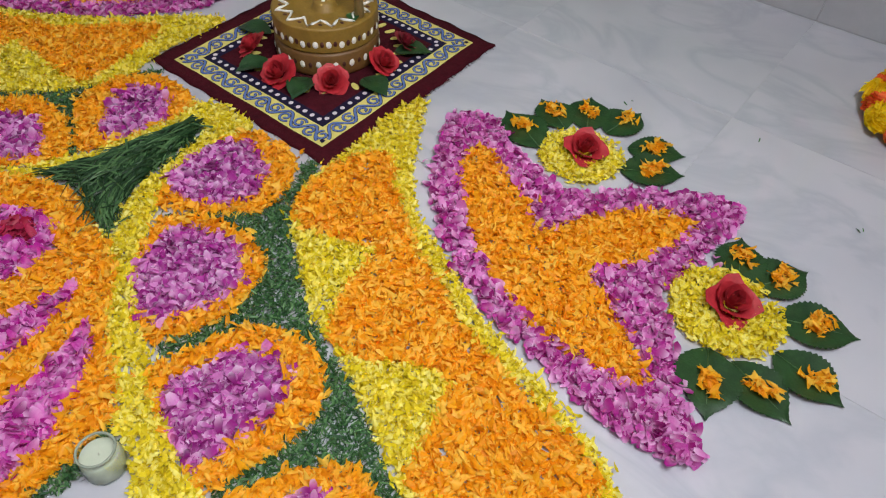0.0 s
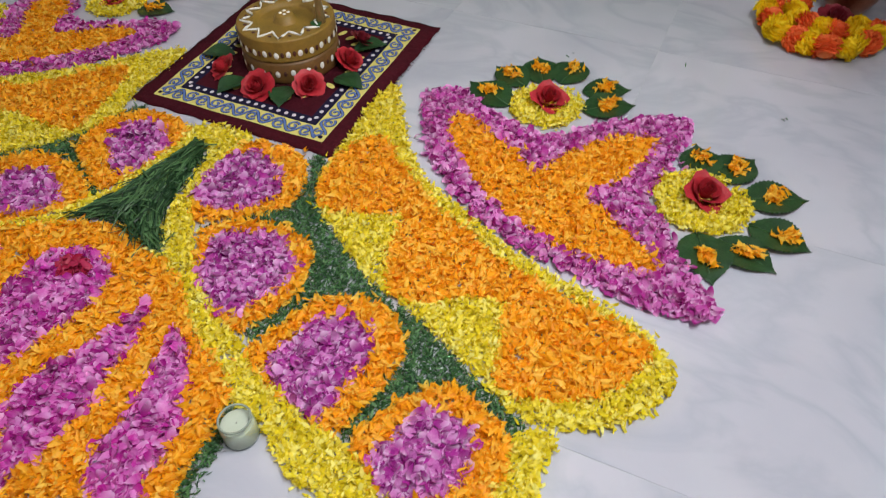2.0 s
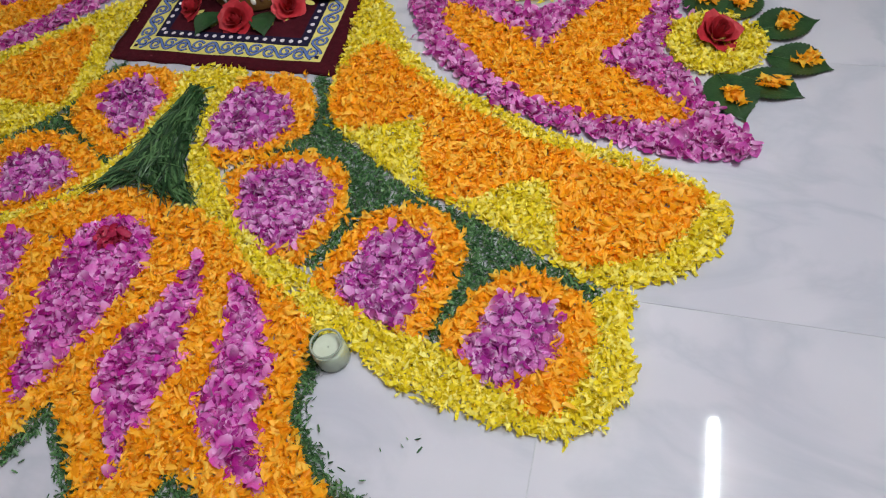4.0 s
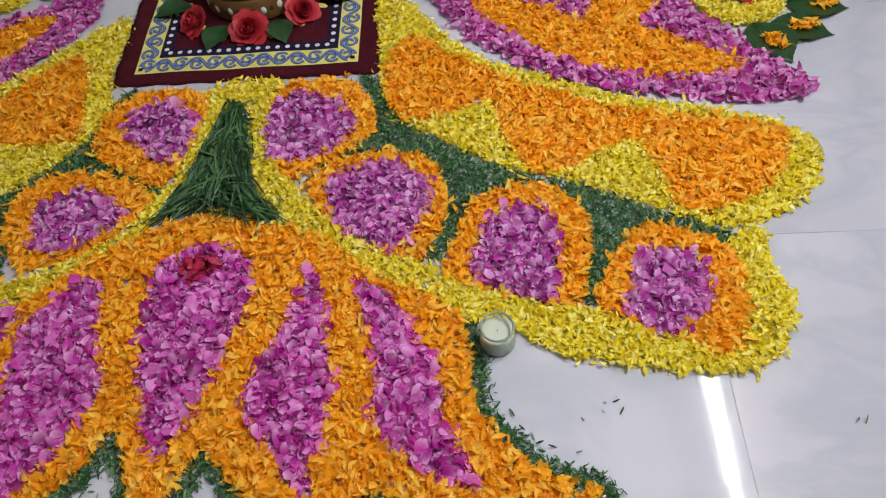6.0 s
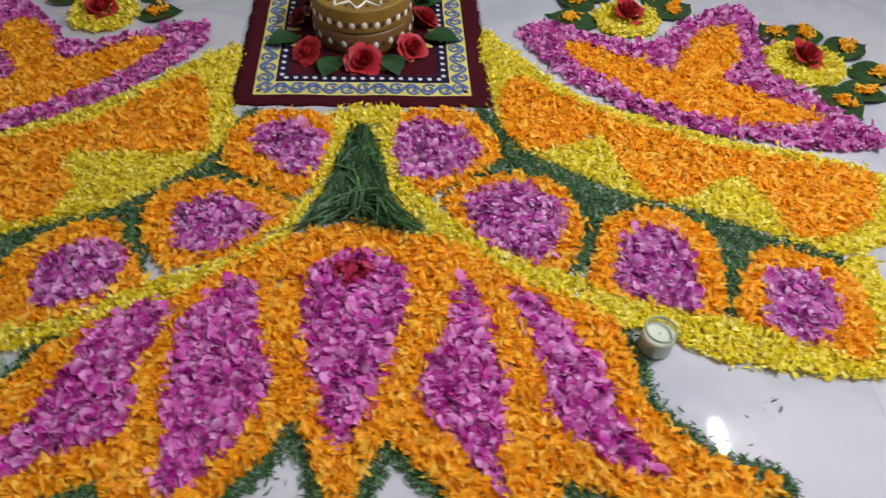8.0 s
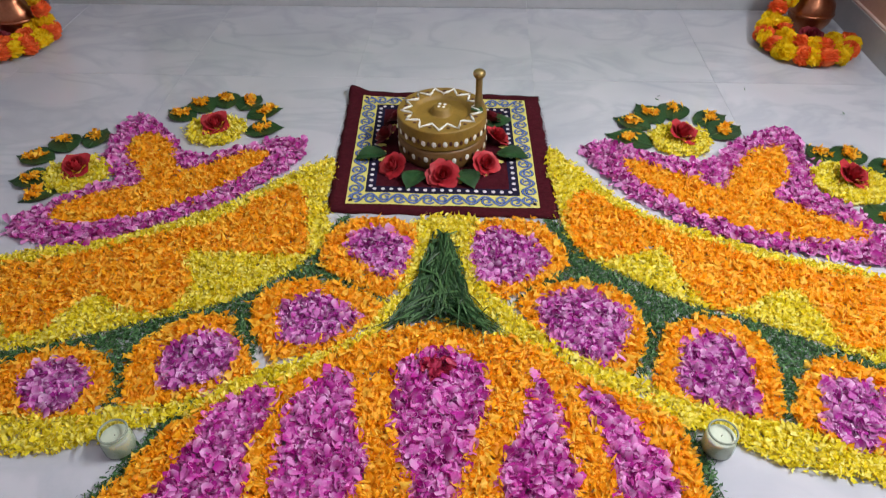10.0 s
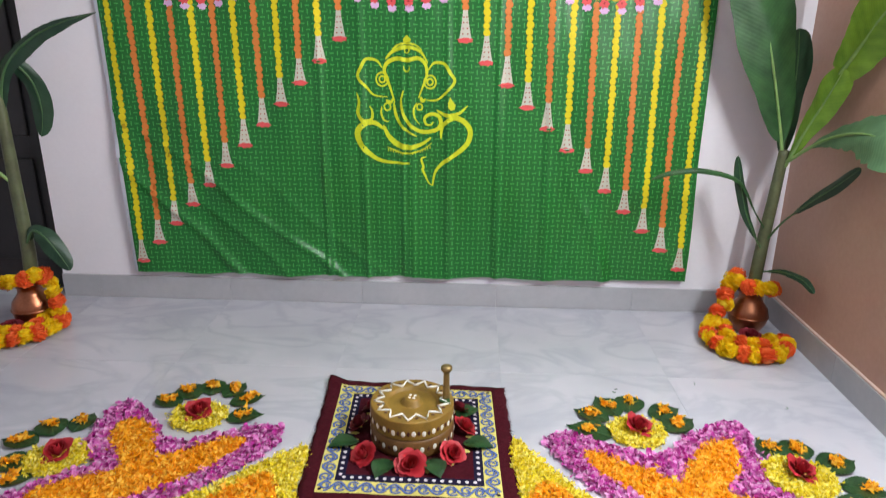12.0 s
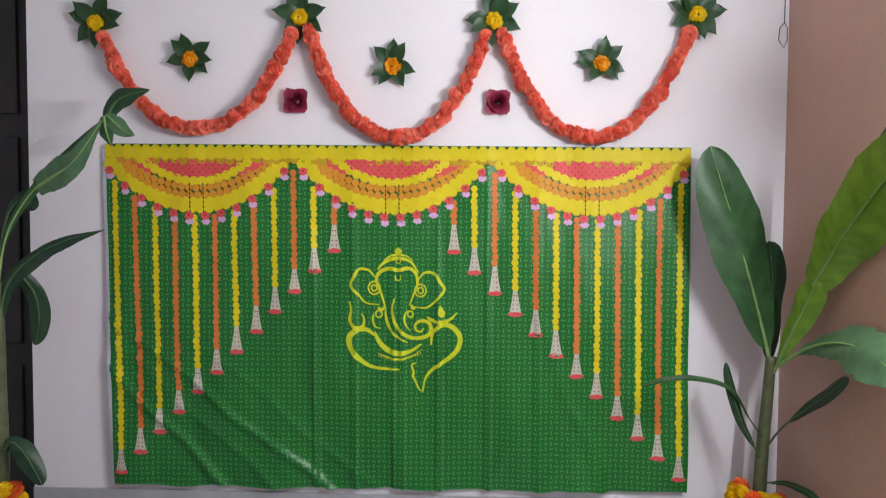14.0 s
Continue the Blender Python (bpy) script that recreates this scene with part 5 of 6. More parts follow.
def puff(name, r, material, count=60, seed=1, ruffle=0.35, flat=0.75):
    """A full flower head: short petals standing off a dome in rings."""
    g = np.random.default_rng(seed)
    V, Fc = [], []
    for k in range(count):
        s = (k + 0.5) / count
        el = math.asin(1 - 1.55 * s)
        az = k * 2.39996
        o = Vector((math.cos(el) * math.cos(az), math.cos(el) * math.sin(az), math.sin(el)))
        side = Vector((-math.sin(az), math.cos(az), 0))
        up = o.cross(side)
        w, L = r * g.uniform(0.26, 0.40), r * g.uniform(0.88, 1.08)
        b = o * r * 0.62
        tip = (o + up * g.normal(0, ruffle) + side * g.normal(0, ruffle)).normalized() * L
        i0 = len(V)
        V += [b - side * w * 0.4, b + side * w * 0.4, (b + tip) * 0.5 + side * w * 0.9 + up * g.normal(0, 0.05) * r, (b + tip) * 0.5 - side * w * 0.9, tip + side * w * 0.8 - up * 0.1 * r, tip - side * w * 0.8 + up * 0.1 * r, tip * 1.04]
        Fc += [(i0, i0 + 1, i0 + 2, i0 + 3), (i0 + 3, i0 + 2, i0 + 4, i0 + 6), (i0 + 3, i0 + 6, i0 + 5)]
    i0 = len(V)
    for a in range(6):
        el = -1.35 + a * 0.54
        V += [Vector((math.cos(el) * math.cos(b * math.pi / 5), math.cos(el) * math.sin(b * math.pi / 5), math.sin(el))) * r * 0.72 for b in range(10)]
    Fc += [(i0 + a * 10 + b, i0 + a * 10 + (b + 1) % 10, i0 + (a + 1) * 10 + (b + 1) % 10, i0 + (a + 1) * 10 + b) for a in range(5) for b in range(10)]
    V = [Vector((v.x, v.y, v.z * flat)) for v in V]
    return mesh_of(name, V, Fc, material)


# roses and leaves laid round the stone
for x, y, tilt_dir, mtl, sz in ((-0.155, 0.190, 3.9, RED_ROSE, 0.95), (-0.020, 0.152, 4.75, RED_ROSE, 1.05), (0.092, 0.208, 5.5, RED_ROSE, 0.95), (0.125, 0.345, 0.2, RED_ROSE, 0.95), (0.105, 0.447, 0.9, DARK_ROSE, 0.85),
                            (-0.192, 0.345, 3.1, DARK_ROSE, 0.9), (-0.165, 0.445, 2.4, DARK_ROSE, 0.85)):
    m_ = Matrix.Translation((x, y, 0.016)) @ Matrix.Rotation(0.62, 4, Vector((-math.sin(tilt_dir), math.cos(tilt_dir), 0))) @ Matrix.Rotation(x * 40, 4, "Z")
    rose((x, y, 0.01), "red fabric rose leaning against the grinding stone" if mtl is RED_ROSE else "dark red fabric rose beside the grinding stone", mtl, sz * 0.9, "roses round the grinding stone", m_)

LEAF_A, LEAF_RIB = leaf_mesh("blade", 0.116, 0.092, LEAF, curl=0.06, fold=0.07, serrate=0.05, heart=0.03, rows=33), rib_mesh("midrib", 0.116, LEAF_VEIN)
LEAF_B, LEAF_RIB_B = leaf_mesh("blade", 0.110, 0.082, LEAF, curl=0.08, fold=0.06, serrate=0.05, heart=0.03, rows=33), rib_mesh("midrib", 0.110, LEAF_VEIN)
MAT_LEAF = leaf_mesh("blade", 0.085, 0.066, LEAF, curl=0.3)


def laid_leaf(x, y, a, me, rib, label, group, scale=1.0, lift=0.001):
    m_ = Matrix.Translation((x, y, lift)) @ Matrix.Rotation(a, 4, "Z") @ Matrix.Diagonal((scale, scale, scale, 1))
    ob = thing("leaf", (x, y, lift), label, "leaf", group, m=m_)
    part("blade", me, ob)
    if rib:
        part("midrib", rib, ob)
    return ob


for x, y, a in ((-0.085, 0.175, 4.35), (0.035, 0.185, 5.1), (-0.195, 0.265, 3.5), (0.135, 0.275, 6.1), (0.11, 0.42, 0.7)):
    laid_leaf(x, y, a, MAT_LEAF, None, "dark green fabric leaf under the roses", "leaves round the grinding stone", lift=0.009)
laid_leaf(GX + 0.085, GY + 0.005, 5.6, leaf_mesh("blade", 0.04, 0.03, LEAF_MID), None, "small green leaf at the foot of the handle", "", lift=GZ + 0.121)

# ---- rosettes on the floor: a disc of yellow petals, a red rose, a fan of leaves with marigold petals ----
# each leaf: its stalk and its tip
FLOOR_SPOTS = [
    (0.664, 0.372, 0.086, [(0.578, 0.343, 0.449, 0.405), (0.587, 0.437, 0.485, 0.497), (0.625, 0.466, 0.569, 0.585), (0.665, 0.485, 0.689, 0.605), (0.729, 0.469, 0.836, 0.526), (0.752, 0.393, 0.862, 0.463)], 0.95),
    (1.068, 0.174, 0.096, [(1.062, 0.250, 1.023, 0.369), (1.089, 0.260, 1.151, 0.364), (1.145, 0.220, 1.270, 0.269), (1.169, 0.145, 1.288, 0.116), (1.120, 0.082, 1.234, 0.034), (1.079, 0.080, 1.130, -0.045)], 0.98),
    (-0.717, 0.378, 0.085, [(-0.808, 0.445, -0.911, 0.501), (-0.768, 0.491, -0.856, 0.57), (-0.725, 0.515, -0.755, 0.627), (-0.676, 0.502, -0.637, 0.604), (-0.644, 0.462, -0.546, 0.525), (-0.626, 0.374, -0.515, 0.408)], 0.95),
    (-1.035, 0.142, 0.088, [(-1.068, 0.278, -1.06, 0.388), (-1.114, 0.252, -1.184, 0.347), (-1.142, 0.214, -1.26, 0.227), (-1.099, 0.118, -1.217, 0.104), (-1.063, 0.079, -1.141, 0.012)], 0.95)]
for cx, cy, r, leaves, sz in FLOOR_SPOTS:
    bed("yellow chrysanthemum petals in a small round heap", "petals", "daisy", YELLOW, [np.array([(cx + r * (1 + 0.06 * math.sin(5 * a)) * math.cos(a), cy + r * 0.95 * math.sin(a)) for a in np.linspace(0, 2 * math.pi, 28, endpoint=False)])], height=0.014)
    rose((cx, cy, 0.016), "red fabric rose with pointed petals on a heap of yellow petals", RED_ROSE, sz * 0.92, "roses on petal heaps", pose(cx, cy + 0.010, 0.014, 20, 0, 52 if cx > 0.9 else 25 + 40 * cx), True)
    for k, (bx, by, tx, ty) in enumerate(leaves):
        a, L = math.atan2(ty - by, tx - bx), math.dist((bx, by), (tx, ty))
        me, rib, unit = (LEAF_A, LEAF_RIB, 0.116) if k % 2 else (LEAF_B, LEAF_RIB_B, 0.110)
        laid_leaf(bx, by, a, me, rib, "dark green leaf lying on the tiles with marigold petals on it", "leaves round the petal heaps", L / unit, 0.001 + 0.0015 * (k % 2))
        f = 0.50 + 0.06 * math.sin(k * 2.3 + cx)
        mx, my = bx + (tx - bx) * f, by + (ty - by) * f
        g = np.array([(mx + 0.026 * math.cos(b) * math.cos(a + 0.6) - 0.013 * math.sin(b) * math.sin(a + 0.6), my + 0.026 * math.cos(b) * math.sin(a + 0.6) + 0.013 * math.sin(b) * math.cos(a + 0.6))
                      for b in np.linspace(0, 2 * math.pi, 12, endpoint=False)])
        tuft = bed("small pinch of orange marigold petals on a leaf", "petals", "marigold", ORANGE, [g], height=0.010, density=0.8, strays=0, spread=0.005)
        tuft.location.z = 0.007

# ---- candles in glass ----
candle_me = {
    "glass": lathe("glass", [(0, 0.0), (0.0255, 0.0), (0.0282, 0.003), (0.0288, 0.008), (0.0288, 0.034), (0.0278, 0.039), (0.0252, 0.0435), (0.0246, 0.047), (0.0246, 0.0515)], GLASS, 36),
    "wax": lathe("wax", [(0, 0.0026), (0.0250, 0.0030), (0.0272, 0.006), (0.0274, 0.0325), (0.0262, 0.0370), (0.0250, 0.0392), (0.0236, 0.0398), (0.016, 0.0390), (0, 0.0388)], WAX, 36),
    "rim": lathe("rim", [(0.0243, 0.0500), (0.0262, 0.0508), (0.0268, 0.0526), (0.0256, 0.0546), (0.0236, 0.0542), (0.0229, 0.0522), (0.0243, 0.0500)], GLASS_RIM, 36),
    "wick": tube("wick", [(0, 0, 0.0386), (0.0004, 0.0003, 0.0415), (0.0012, 0.0006, 0.0432)], [0.0008] * 3, WICK, 6)}
for x, y in ((0.516, -0.648), (-0.565, -0.695)):
    c = thing("candle", (x, y, 0.0015), "pale green-white wax candle in a small clear glass", "candle", "candles beside the lotus", m=Matrix.Translation((x, y, 0.0015)))
    for key, me in candle_me.items():
        ob = part(key, me, c, {"glass": "clear glass cup", "wax": "pale wax", "rim": "thick glass rim", "wick": ""}[key])
        ob.visible_shadow = key != "glass"

# ---- garlands and rosettes on the wall ----
CORAL_ME = [puff("flower", 0.035, CORAL, 190, s, 0.12, 0.95) for s in (1, 2, 3)]
MARI_YELLOW = petal_material("marigold_yellow", (0.84, 0.56, 0.008), (1.0, 0.77, 0.014), (1.0, 0.88, 0.07), 0.5, 0.5)
HEAD_Y = [puff("flower", 0.036, MARI_YELLOW, 130, s, 0.14, 0.9) for s in (4, 5)]
HEAD_O = [puff("flower", 0.036, ORANGE, 90, s, 0.22, 0.8) for s in (6, 7)]
MARI_O = [puff("flower", 0.038, petal_material("marigold_deep_orange", (0.80, 0.12, 0.03), (0.95, 0.20, 0.05), (1.0, 0.30, 0.08), 0.55, 0.4), 130, s, 0.14, 0.95) for s in (8, 9)]
WALL_LEAF = leaf_mesh("leaf", 0.105, 0.058, LEAF, curl=0.25, serrate=0.06)
ANCHORS = [(-1.406, 2.095), (-0.547, 2.114), (0.251, 2.098), (1.071, 2.117)]
LOWS = [(-0.976, 1.648), (-0.139, 1.614), (0.656, 1.618)]
for (x0, z0), (x1, z1), (xm, zl) in zip(ANCHORS, ANCHORS[1:], LOWS):
    x0, x1, z0, z1 = x0 + 0.035, x1 - 0.03, z0 - 0.07, z1 - 0.07
    g = thing("wall_garland", (xm, WY, zl), "coral orange fabric flower garland hung in a loop on the wall", "garland", "garlands on the wall")
    path = []
    for i in range(200):
        x = x0 + (x1 - x0) * i / 199
        s = (xm - x) / (xm - x0) if x < xm else (x - xm) / (x1 - xm)
        path.append((x, zl + ((z0 if x < xm else z1) - zl) * s ** 2.35))
    gone, last = 0.0, path[0]
    k = 0
    for p in path:
        gone += math.dist(p, last)
        last = p
        if gone >= 0.031 or k == 0:
            gone = 0.0
            m_ = Matrix.Translation((p[0] - xm + RNG.normal(0, 0.003), -0.036 + RNG.normal(0, 0.003), p[1] - zl + RNG.normal(0, 0.003))) @ Euler((RNG.uniform(0.6, 2.4), RNG.uniform(-0.9, 0.9), RNG.uniform(0, 6.28))).to_matrix().to_4x4() @ Matrix.Scale(RNG.uniform(0.76, 0.98), 4)
            part("flower", CORAL_ME[k % 3], g, m=m_)
            k += 1


def wall_rosette(x, z, head, size, label, leaves=7):
    ob = thing("leaf_rosette", (x, WY, z), label, "rosette", "rosettes on the wall")
    for k in range(leaves):
        a = 2 * math.pi * (k + 0.3 * math.sin(k * 2.2 + x * 5)) / leaves + x
        m_ = Matrix.Rotation(math.pi / 2, 4, "X") @ Matrix.Rotation(a, 4, "Z") @ Matrix.Rotation(-0.22 - 0.10 * math.sin(k * 1.9), 4, "Y") @ Matrix.Translation((0.004, 0, 0.003)) @ Matrix.Scale(size, 4)
        part("leaf", WALL_LEAF, ob, "glossy dark green leaf", m_)
    part("flower", head, ob, "round flower head", Matrix.Translation((0.0, -0.018, -0.012)) @ Matrix.Rotation(math.pi / 2, 4, "X"))
    return ob


for k, (x, z) in enumerate(ANCHORS):
    wall_rosette(x, z, HEAD_Y[k % 2], 1.14, "rosette of dark green leaves with a yellow flower on the wall")
for k, (x, z) in enumerate(((-1.009, 1.946), (-0.164, 1.915), (0.690, 1.925))):
    wall_rosette(x, z, HEAD_O[k % 2], 1.0, "rosette of dark green leaves with an orange flower on the wall")
for x, z in ((-0.567, 1.764), (0.271, 1.759)):
    rose((x, WY, z), "wine red fabric rose pinned to the white wall", WINE_ROSE, 1.08, "roses pinned to the wall", pose(x, WY - 0.001, z, 90, 25, 0), True)

hook = thing("wire_hook", (1.425, WY - 0.006, 2.08), "thin grey wire with a loop hanging in the corner", "wire")
part("wire", tube("wire", [(-0.002, 0, 0.66), (0.0, -0.002, 0.3), (0.0, 0, 0.0)], [0.0018] * 3, WIRE, 6), hook)
part("loop", tube("loop", [(0.0, 0, 0.0), (-0.018, 0, -0.02), (-0.022, 0, -0.07), (0, 0, -0.10), (0.012, 0, -0.07), (0.012, 0, -0.02), (0.0, 0, 0.0)], [0.0018] * 7, WIRE, 6), hook)


# ---- banana plants in copper pots ----
def banana_leaf(parent, pts, width, material, facing=(0, -1, 0.2), fold=0.25, tear=0.0, seed=0, droop=0.0, base=0.12, rib=RIB, tip=3.2, grow=0.45):
    """A broad leaf along a bent rib: blade with waves and tears, and the rib itself."""
    if material is LEAF_DEEP:
        rib = LEAF_VEIN
    P = [Vector(p) for p in spline(pts, 9)]
    n, cols = len(P), 9
    f = Vector(facing).normalized()
    g = np.random.default_rng(seed)
    V = []
    for i, p in enumerate(P):
        s = i / (n - 1)
        d = (P[min(i + 1, n - 1)] - P[max(i - 1, 0)]).normalized()
        sd = d.cross(f).normalized()
        up = sd.cross(d)
        w = width * 0.5 * (min(1.0, max(0.0, (s - base) / (1 - base)) ** grow) * (1 - max(0, (s - 0.45) / 0.55) ** tip) ** (0.75 if tip > 2 else 1.2)) + 0.0008
        for j in range(cols):
            u = j / (cols - 1) * 2 - 1
            wob = 1 + 0.05 * math.sin(s * 17 + seed + 2 * u) + tear * g.uniform(-1, 0.3) * (abs(u) > 0.7)
            V.append(p + sd * w * u * wob + up * (-abs(u) ** 1.4 * w * fold + 0.05 * w * math.sin(11 * s + 4 * u + seed)) - Vector((0, 0, droop * abs(u) * w)))
    me = mesh_of("leaf", V, [(i * cols + j, i * cols + j + 1, (i + 1) * cols + j + 1, (i + 1) * cols + j) for i in range(n - 1) for j in range(cols - 1)], material, True)
    length = sum((P[i + 1] - P[i]).length for i in range(n - 1))
    along = me.attributes.new("along", "FLOAT", "POINT")
    along.data.foreach_set("value", [length * i / (n - 1) - 0.25 * width * abs(j / (cols - 1) * 2 - 1) for i in range(n) for j in range(cols)])
    leaf = part("leaf", me, parent)
    part("midrib", tube("midrib", P, [0.0075 * (1 - 0.85 * i / (n - 1)) * min(1, width / 0.14 + 0.25) for i in range(n)], rib, 7), leaf)
    return leaf


def pot(x, y, label):
    ob = thing("copper_pot", (x, y, 0.0015), label, "pot", "copper pots", m=Matrix.Translation((x, y, 0.0015)) @ Matrix.Diagonal((0.9, 0.9, 1.0, 1)))
    part("body", lathe("body", [(0, 0), (0.048, 0), (0.058, 0.006), (0.082, 0.045), (0.088, 0.075), (0.080, 0.108), (0.056, 0.135), (0.050, 0.150), (0.052, 0.165), (0.070, 0.182), (0.074, 0.186), (0.070, 0.187), (0.048, 0.166),
                                (0.046, 0.150), (0.05, 0.13), (0.06, 0.1), (0.0, 0.02)], COPPER, 40), ob, "polished copper bowl of the pot")
    part("band", lathe("band", [(0.0875, 0.068), (0.0895, 0.070), (0.0895, 0.076), (0.0875, 0.078)], COPPER, 40), ob)
    return ob


def floor_garland(base, path, label):
    g = thing("marigold_garland", base, label, "garland", "garlands round the pots")
    P = spline(path, 14)
    gone, k, last = 1.0, 0, P[0]
    for p in P:
        gone += float(np.linalg.norm(p - last))
        last = p
        if gone >= 0.037:
            gone = 0.0
            me = (HEAD_Y if k % 5 in (1, 2, 4) else MARI_O)[(k // 2) % 2]
            m_ = Matrix.Translation(Vector(p) - Vector(base) + Vector((RNG.normal(0, 0.004), RNG.normal(0, 0.004), 0))) @ Euler((RNG.normal(0, 0.5), RNG.normal(0, 0.5), RNG.uniform(0, 6.28))).to_matrix().to_4x4() @ Matrix.Scale(RNG.uniform(0.88, 1.02), 4)
            part("flower", me, g, "yellow marigold head" if k % 5 in (1, 2, 4) else "orange marigold head", m_)
            k += 1
    return g


RX, RY = 1.290, 1.165
pot(RX, RY, "copper pot holding a banana plant, ringed with marigolds")
plant = thing("banana_plant", (RX, RY, 0.05), "young banana plant with broad green leaves standing in the copper pot", "plant", "banana plants")
plant.matrix_basis = Matrix.Identity(4)
part("stem", tube("stem", [tuple(p) for p in spline([(RX, RY, 0.05), (1.292, 1.155, 0.25), (1.298, 1.15, 0.43), (1.308, 1.145, 0.60), (1.315, 1.14, 0.76)], 5)], [0.027 - 0.0004 * i for i in range(21)], STEM, 14), plant, "pale green sheathed stem")
banana_leaf(plant, [(1.315, 1.14, 0.72), (1.285, 1.15, 0.86), (1.222, 1.16, 1.10), (1.15, 1.17, 1.34), (1.080, 1.18, 1.565)], 0.345, LEAF_MID, (0.1, -1, 0.1), 0.10, 0.03, 1, base=0.14, tip=2.3, grow=0.6)
banana_leaf(plant, [(1.318, 1.16, 0.72), (1.338, 1.20, 0.92), (1.345, 1.22, 1.08), (1.332, 1.22, 1.20)], 0.17, LEAF_DEEP, (0.2, -1, 0.1), 0.15, 0.02, 2, base=0.05)
banana_leaf(plant, [(1.322, 1.13, 0.70), (1.336, 1.06, 0.83), (1.352, 0.98, 0.96), (1.362, 0.91, 1.075)], 0.150, LEAF_LIGHT, (-0.7, -0.6, 0.1), 0.30, 0.03, 3, base=0.05, grow=0.8)
banana_leaf(plant, [(1.362, 0.935, 1.055), (1.366, 0.84, 1.155), (1.366, 0.74, 1.254), (1.36, 0.54, 1.40), (1.335, 0.33, 1.52)], 0.310, LEAF_LIGHT, (-0.6, -0.75, 0.3), 0.16, 0.05, 4, base=-0.12, grow=0.6)
# a separate darker blade for the dark upper half of the light leaf
banana_leaf(plant, [(1.385, 0.84, 1.22), (1.39, 0.72, 1.38), (1.385, 0.56, 1.51), (1.36, 0.38, 1.60)], 0.17, LEAF_DEEP, (-0.8, -0.4, 0.3), 0.2, 0.03, 5, base=-0.1)
banana_leaf(plant, [(1.322, 1.12, 0.72), (1.365, 0.98, 0.82), (1.375, 0.80, 0.875), (1.37, 0.62, 0.88), (1.35, 0.40, 0.84)], 0.25, LEAF_PALE, (-0.75, -0.5, 0.45), 0.12, 0.16, 6, base=0.16, grow=0.8)
banana_leaf(plant, [(1.302, 1.14, 0.40), (1.325, 1.07, 0.50), (1.36, 0.97, 0.60), (1.385, 0.86, 0.69), (1.395, 0.76, 0.77)], 0.060, LEAF_DEEP, (-0.7, -0.6, 0.2), 0.4, 0.02, 7, base=0.35)
banana_leaf(plant, [(1.292, 1.14, 0.36), (1.245, 1.12, 0.43), (1.20, 1.12, 0.52), (1.165, 1.12, 0.63), (1.138, 1.12, 0.74)], 0.050, LEAF_DEEP, (0.1, -1, 0.1), 0.6, 0.0, 8, base=0.2)
banana_leaf(plant, [(1.296, 1.14, 0.44), (1.235, 1.12, 0.52), (1.15, 1.10, 0.645), (1.01, 1.09, 0.685), (0.90, 1.09, 0.678), (0.815, 1.09, 0.648)], 0.028, LEAF_MID, (0.1, -0.9, 0.5), 0.5, 0.0, 9, base=0.2, rib=LEAF_MID)
banana_leaf(plant, [(1.305, 1.14, 0.27), (1.345, 1.06, 0.30), (1.385, 0.97, 0.30), (1.40, 0.90, 0.275)], 0.035, LEAF_DEEP, (-0.6, -0.6, 0.4), 0.4, 0.0, 10, base=0.1)
floor_garland((RX, RY, 0.0), [(1.352, 1.12, 0.20), (1.315, 1.095, 0.215), (1.265, 1.095, 0.215), (1.225, 1.13, 0.225), (1.225, 1.19, 0.235), (1.19, 1.16, 0.205), (1.175, 1.13, 0.16), (1.155, 1.12, 0.11), (1.13, 1.11, 0.065),
                              (1.10, 1.06, 0.034), (1.10, 0.98, 0.031), (1.145, 0.905, 0.031), (1.215, 0.865, 0.031), (1.29, 0.875, 0.031), (1.345, 0.92, 0.031), (1.375, 0.98, 0.031), (1.335, 1.00, 0.031), (1.295, 0.95, 0.034),
                              (1.23, 0.945, 0.036), (1.175, 0.985, 0.034), (1.165, 1.05, 0.034), (1.185, 1.11, 0.05)], "garland of yellow and orange marigolds coiled round the copper pot")
rose((1.26, 1.055, 0.01), "dark red fabric rose in front of the copper pot", DARK_ROSE, 1.0, "roses by the pots", pose(1.262, 1.045, 0.018, 20, 0, 15))

LX, LY = -1.665, 1.04
pot(LX, LY, "copper pot holding a banana plant, ringed with marigolds")
plant = thing("banana_plant", (0, 0, 0), "young banana plant with drooping green leaves standing in the copper pot", "plant", "banana plants")
part("stem", tube("stem", [tuple(p) for p in spline([(LX, LY, 0.05), (-1.640, 1.04, 0.30), (-1.648, 1.05, 0.58), (-1.648, 1.05, 0.85), (-1.650, 1.05, 1.02)], 5)], [0.030 - 0.0006 * i for i in range(21)], STEM, 14), plant, "pale green sheathed stem")
banana_leaf(plant, [(-1.650, 1.05, 0.86), (-1.60, 1.04, 1.02), (-1.49, 1.03, 1.125), (-1.35, 1.02, 1.19), (-1.205, 1.01, 1.228)], 0.105, LEAF_DEEP, (0.1, -0.9, 0.35), 0.2, 0.10, 11, base=0.0, droop=0.2, tip=1.25)
banana_leaf(plant, [(-1.650, 1.05, 0.98), (-1.625, 1.06, 1.18), (-1.56, 1.07, 1.32), (-1.47, 1.08, 1.43), (-1.34, 1.09, 1.56), (-1.22, 1.09, 1.66)], 0.055, LEAF_MID, (0.2, -1, 0.1), 0.2, 0.03, 12, base=0.15)
banana_leaf(plant, [(-1.51, 1.08, 1.385), (-1.43, 1.06, 1.43), (-1.34, 1.05, 1.49), (-1.235, 1.06, 1.645)], 0.15, LEAF_PALE, (0.1, -1, 0.0), 0.1, 0.08, 13, base=-0.2, tip=1.25)
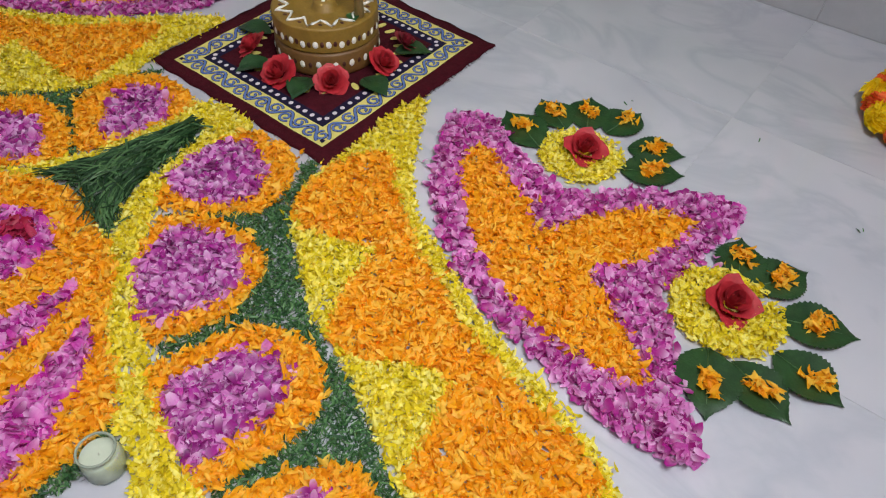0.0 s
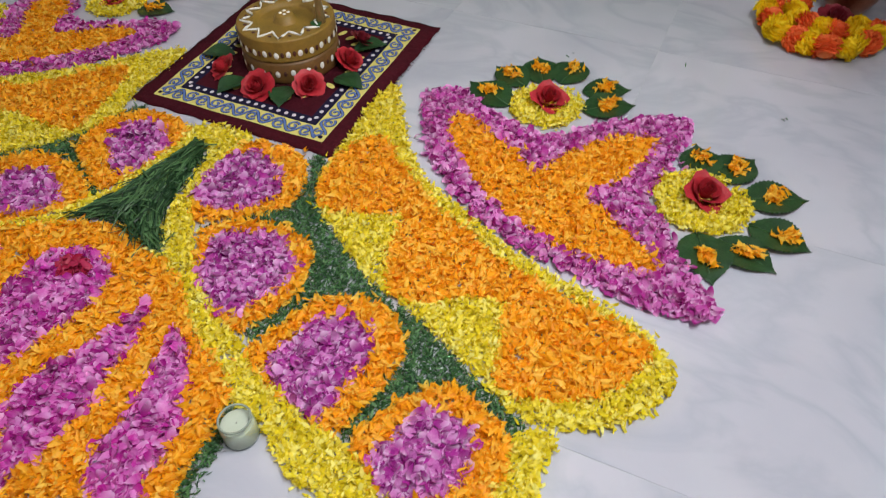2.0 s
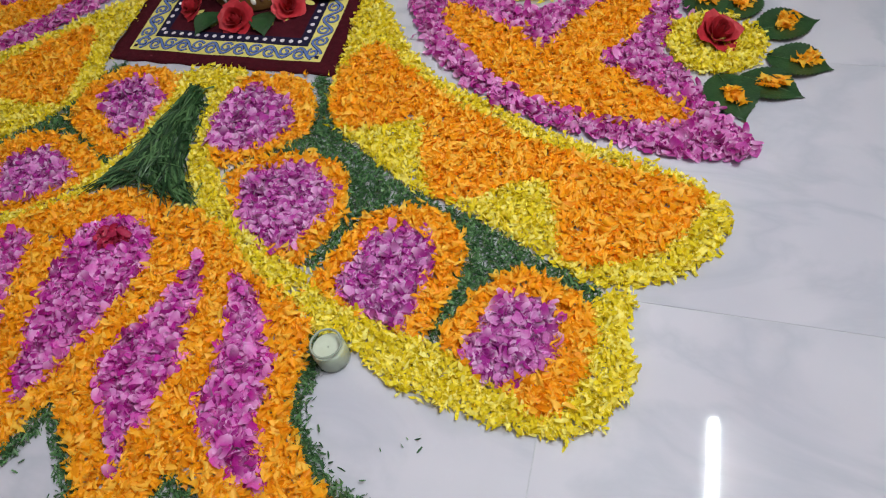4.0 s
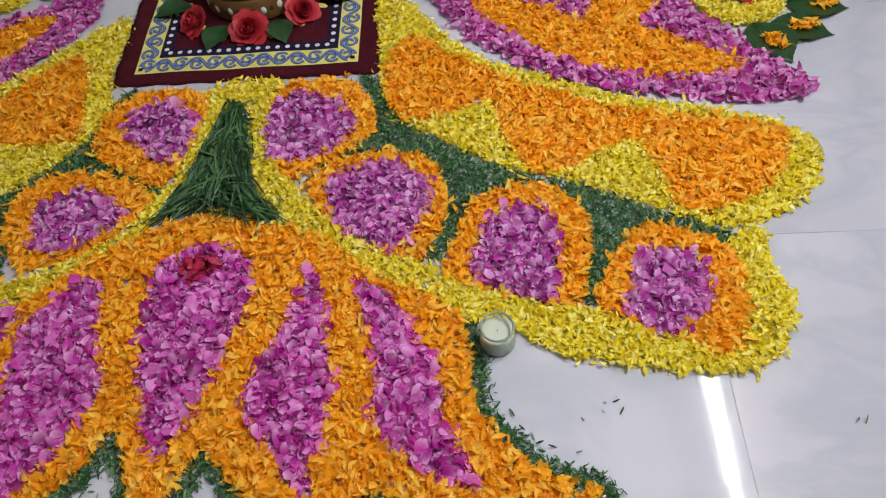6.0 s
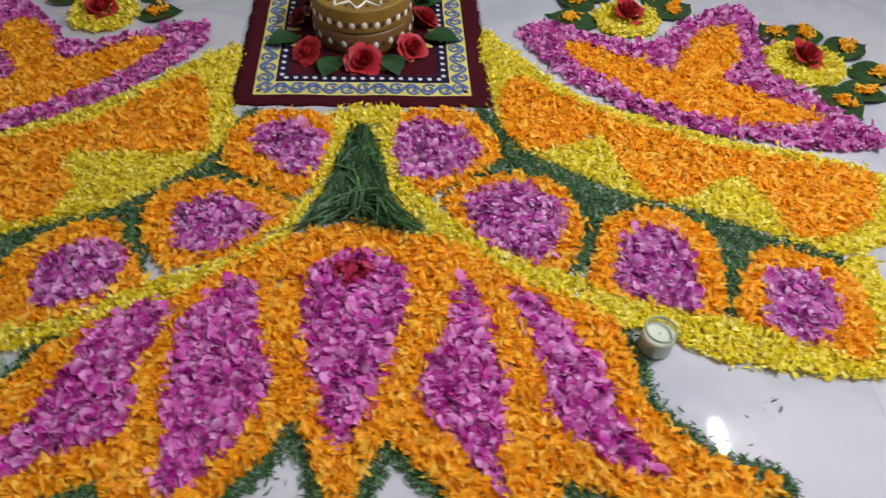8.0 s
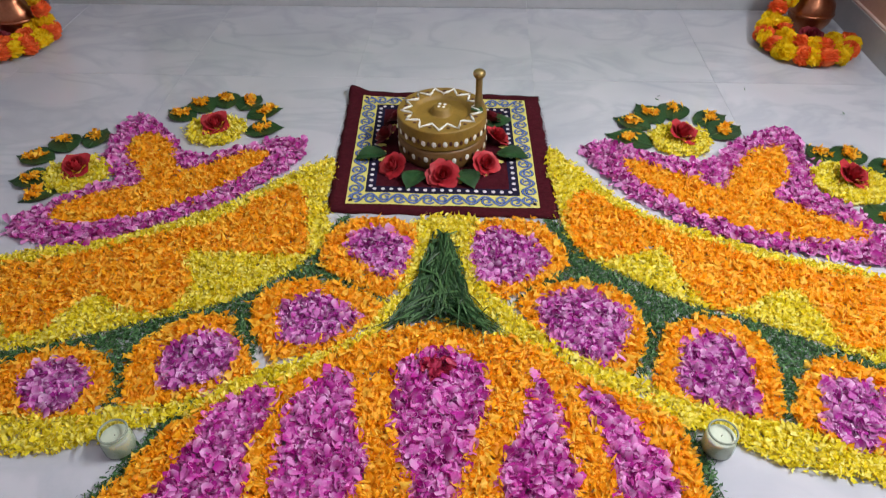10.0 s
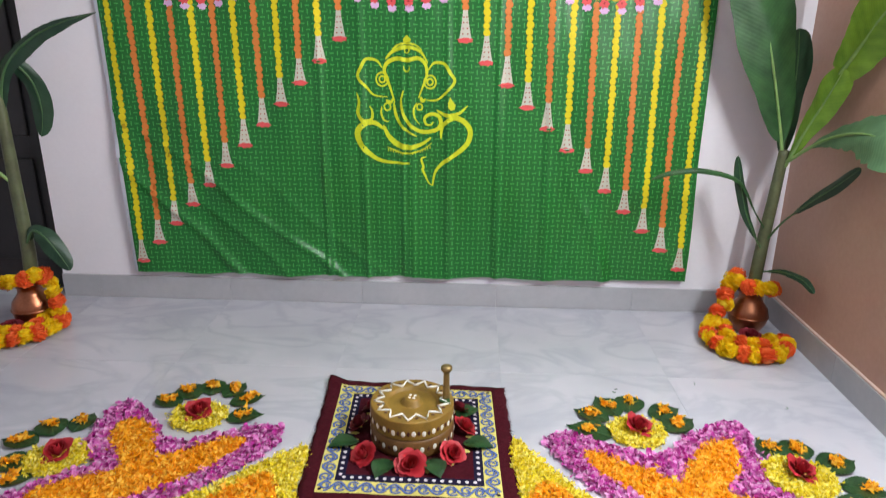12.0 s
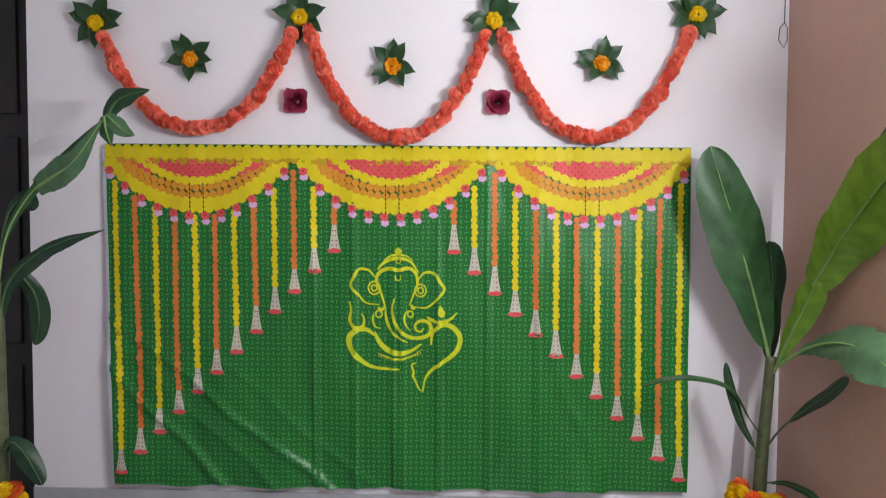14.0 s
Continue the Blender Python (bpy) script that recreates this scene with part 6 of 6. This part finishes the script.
banana_leaf(plant, [(-1.235, 1.09, 1.655), (-1.20, 1.09, 1.715), (-1.14, 1.09, 1.745), (-1.065, 1.09, 1.762)], 0.105, LEAF_DEEP, (0.1, -1, 0.1), 0.2, 0.03, 14, base=-0.1, tip=1.25)
banana_leaf(plant, [(-1.235, 1.09, 1.665), (-1.20, 1.07, 1.64), (-1.15, 1.06, 1.60), (-1.105, 1.05, 1.585)], 0.085, LEAF_PALE, (0.1, -1, 0.2), 0.15, 0.04, 15, base=-0.1, tip=1.25)
banana_leaf(plant, [(-1.24, 1.08, 1.66), (-1.23, 1.07, 1.62), (-1.215, 1.06, 1.58), (-1.20, 1.06, 1.545)], 0.075, LEAF_MID, (0.1, -1, 0.1), 0.2, 0.06, 16, base=-0.1, tip=1.25)
banana_leaf(plant, [(-1.648, 1.06, 1.10), (-1.625, 1.08, 1.28), (-1.57, 1.10, 1.345), (-1.53, 1.10, 1.30)], 0.09, LEAF_DEEP, (0.1, -1, 0.1), 0.2, 0.03, 17, base=0.3)
banana_leaf(plant, [(-1.655, 1.07, 0.95), (-1.62, 1.10, 1.05), (-1.57, 1.14, 0.98), (-1.56, 1.16, 0.86), (-1.58, 1.16, 0.76)], 0.10, LEAF_DEEP, (0.2, -1, 0.1), 0.3, 0.03, 18, base=0.1)
banana_leaf(plant, [(-1.640, 1.03, 0.34), (-1.59, 1.01, 0.41), (-1.545, 1.0, 0.40), (-1.50, 1.0, 0.34), (-1.455, 1.0, 0.255)], 0.10, LEAF_DEEP, (0.2, -0.9, 0.4), 0.3, 0.03, 19, base=0.1)
banana_leaf(plant, [(-1.655, 1.04, 0.60), (-1.76, 0.98, 0.72), (-1.86, 0.92, 0.66), (-1.90, 0.88, 0.45), (-1.90, 0.86, 0.25)], 0.16, LEAF_PALE, (0.3, -0.9, 0.3), 0.2, 0.05, 20, base=0.1)
banana_leaf(plant, [(-1.655, 1.05, 0.98), (-1.72, 1.02, 1.20), (-1.80, 1.0, 1.45), (-1.90, 0.98, 1.65)], 0.2, LEAF_MID, (0.3, -0.9, 0.1), 0.12, 0.05, 21, base=0.1)
floor_garland((LX, LY, 0.0), [(-1.735, 0.99, 0.195), (-1.70, 0.965, 0.21), (-1.645, 0.965, 0.215), (-1.60, 1.0, 0.235), (-1.575, 1.02, 0.21), (-1.555, 1.02, 0.165), (-1.545, 1.015, 0.12), (-1.54, 1.01, 0.075),
                              (-1.535, 0.99, 0.034), (-1.545, 0.91, 0.031), (-1.59, 0.84, 0.031), (-1.66, 0.795, 0.031), (-1.74, 0.79, 0.031), (-1.81, 0.83, 0.031), (-1.84, 0.89, 0.031), (-1.79, 0.915, 0.031), (-1.74, 0.87, 0.034),
                              (-1.665, 0.865, 0.036), (-1.605, 0.90, 0.034), (-1.59, 0.96, 0.034), (-1.585, 1.02, 0.05)], "garland of yellow and orange marigolds coiled round the copper pot")
rose((-1.70, 0.945, 0.01), "dark red fabric rose in front of the copper pot", DARK_ROSE, 1.0, "roses by the pots", pose(-1.695, 0.935, 0.018, 20, 0, 15))

# ---- floor tiles ----
tile_me = box("tile", -0.2993, 0.2993, -0.2993, 0.2993, -0.0019, 0.0, TILE, 0.0004)
for i in range(-6, 3):
    for j in range(-6, 3):
        x, y = 0.555 + 0.6 * i, -0.16 + 0.6 * j
        if x - 0.3 > WX - 0.02 or x < -3.6 or y < -3.6:
            continue
        part("tile", tile_me, floor, m=Matrix.Translation((x, y, 0.0)))
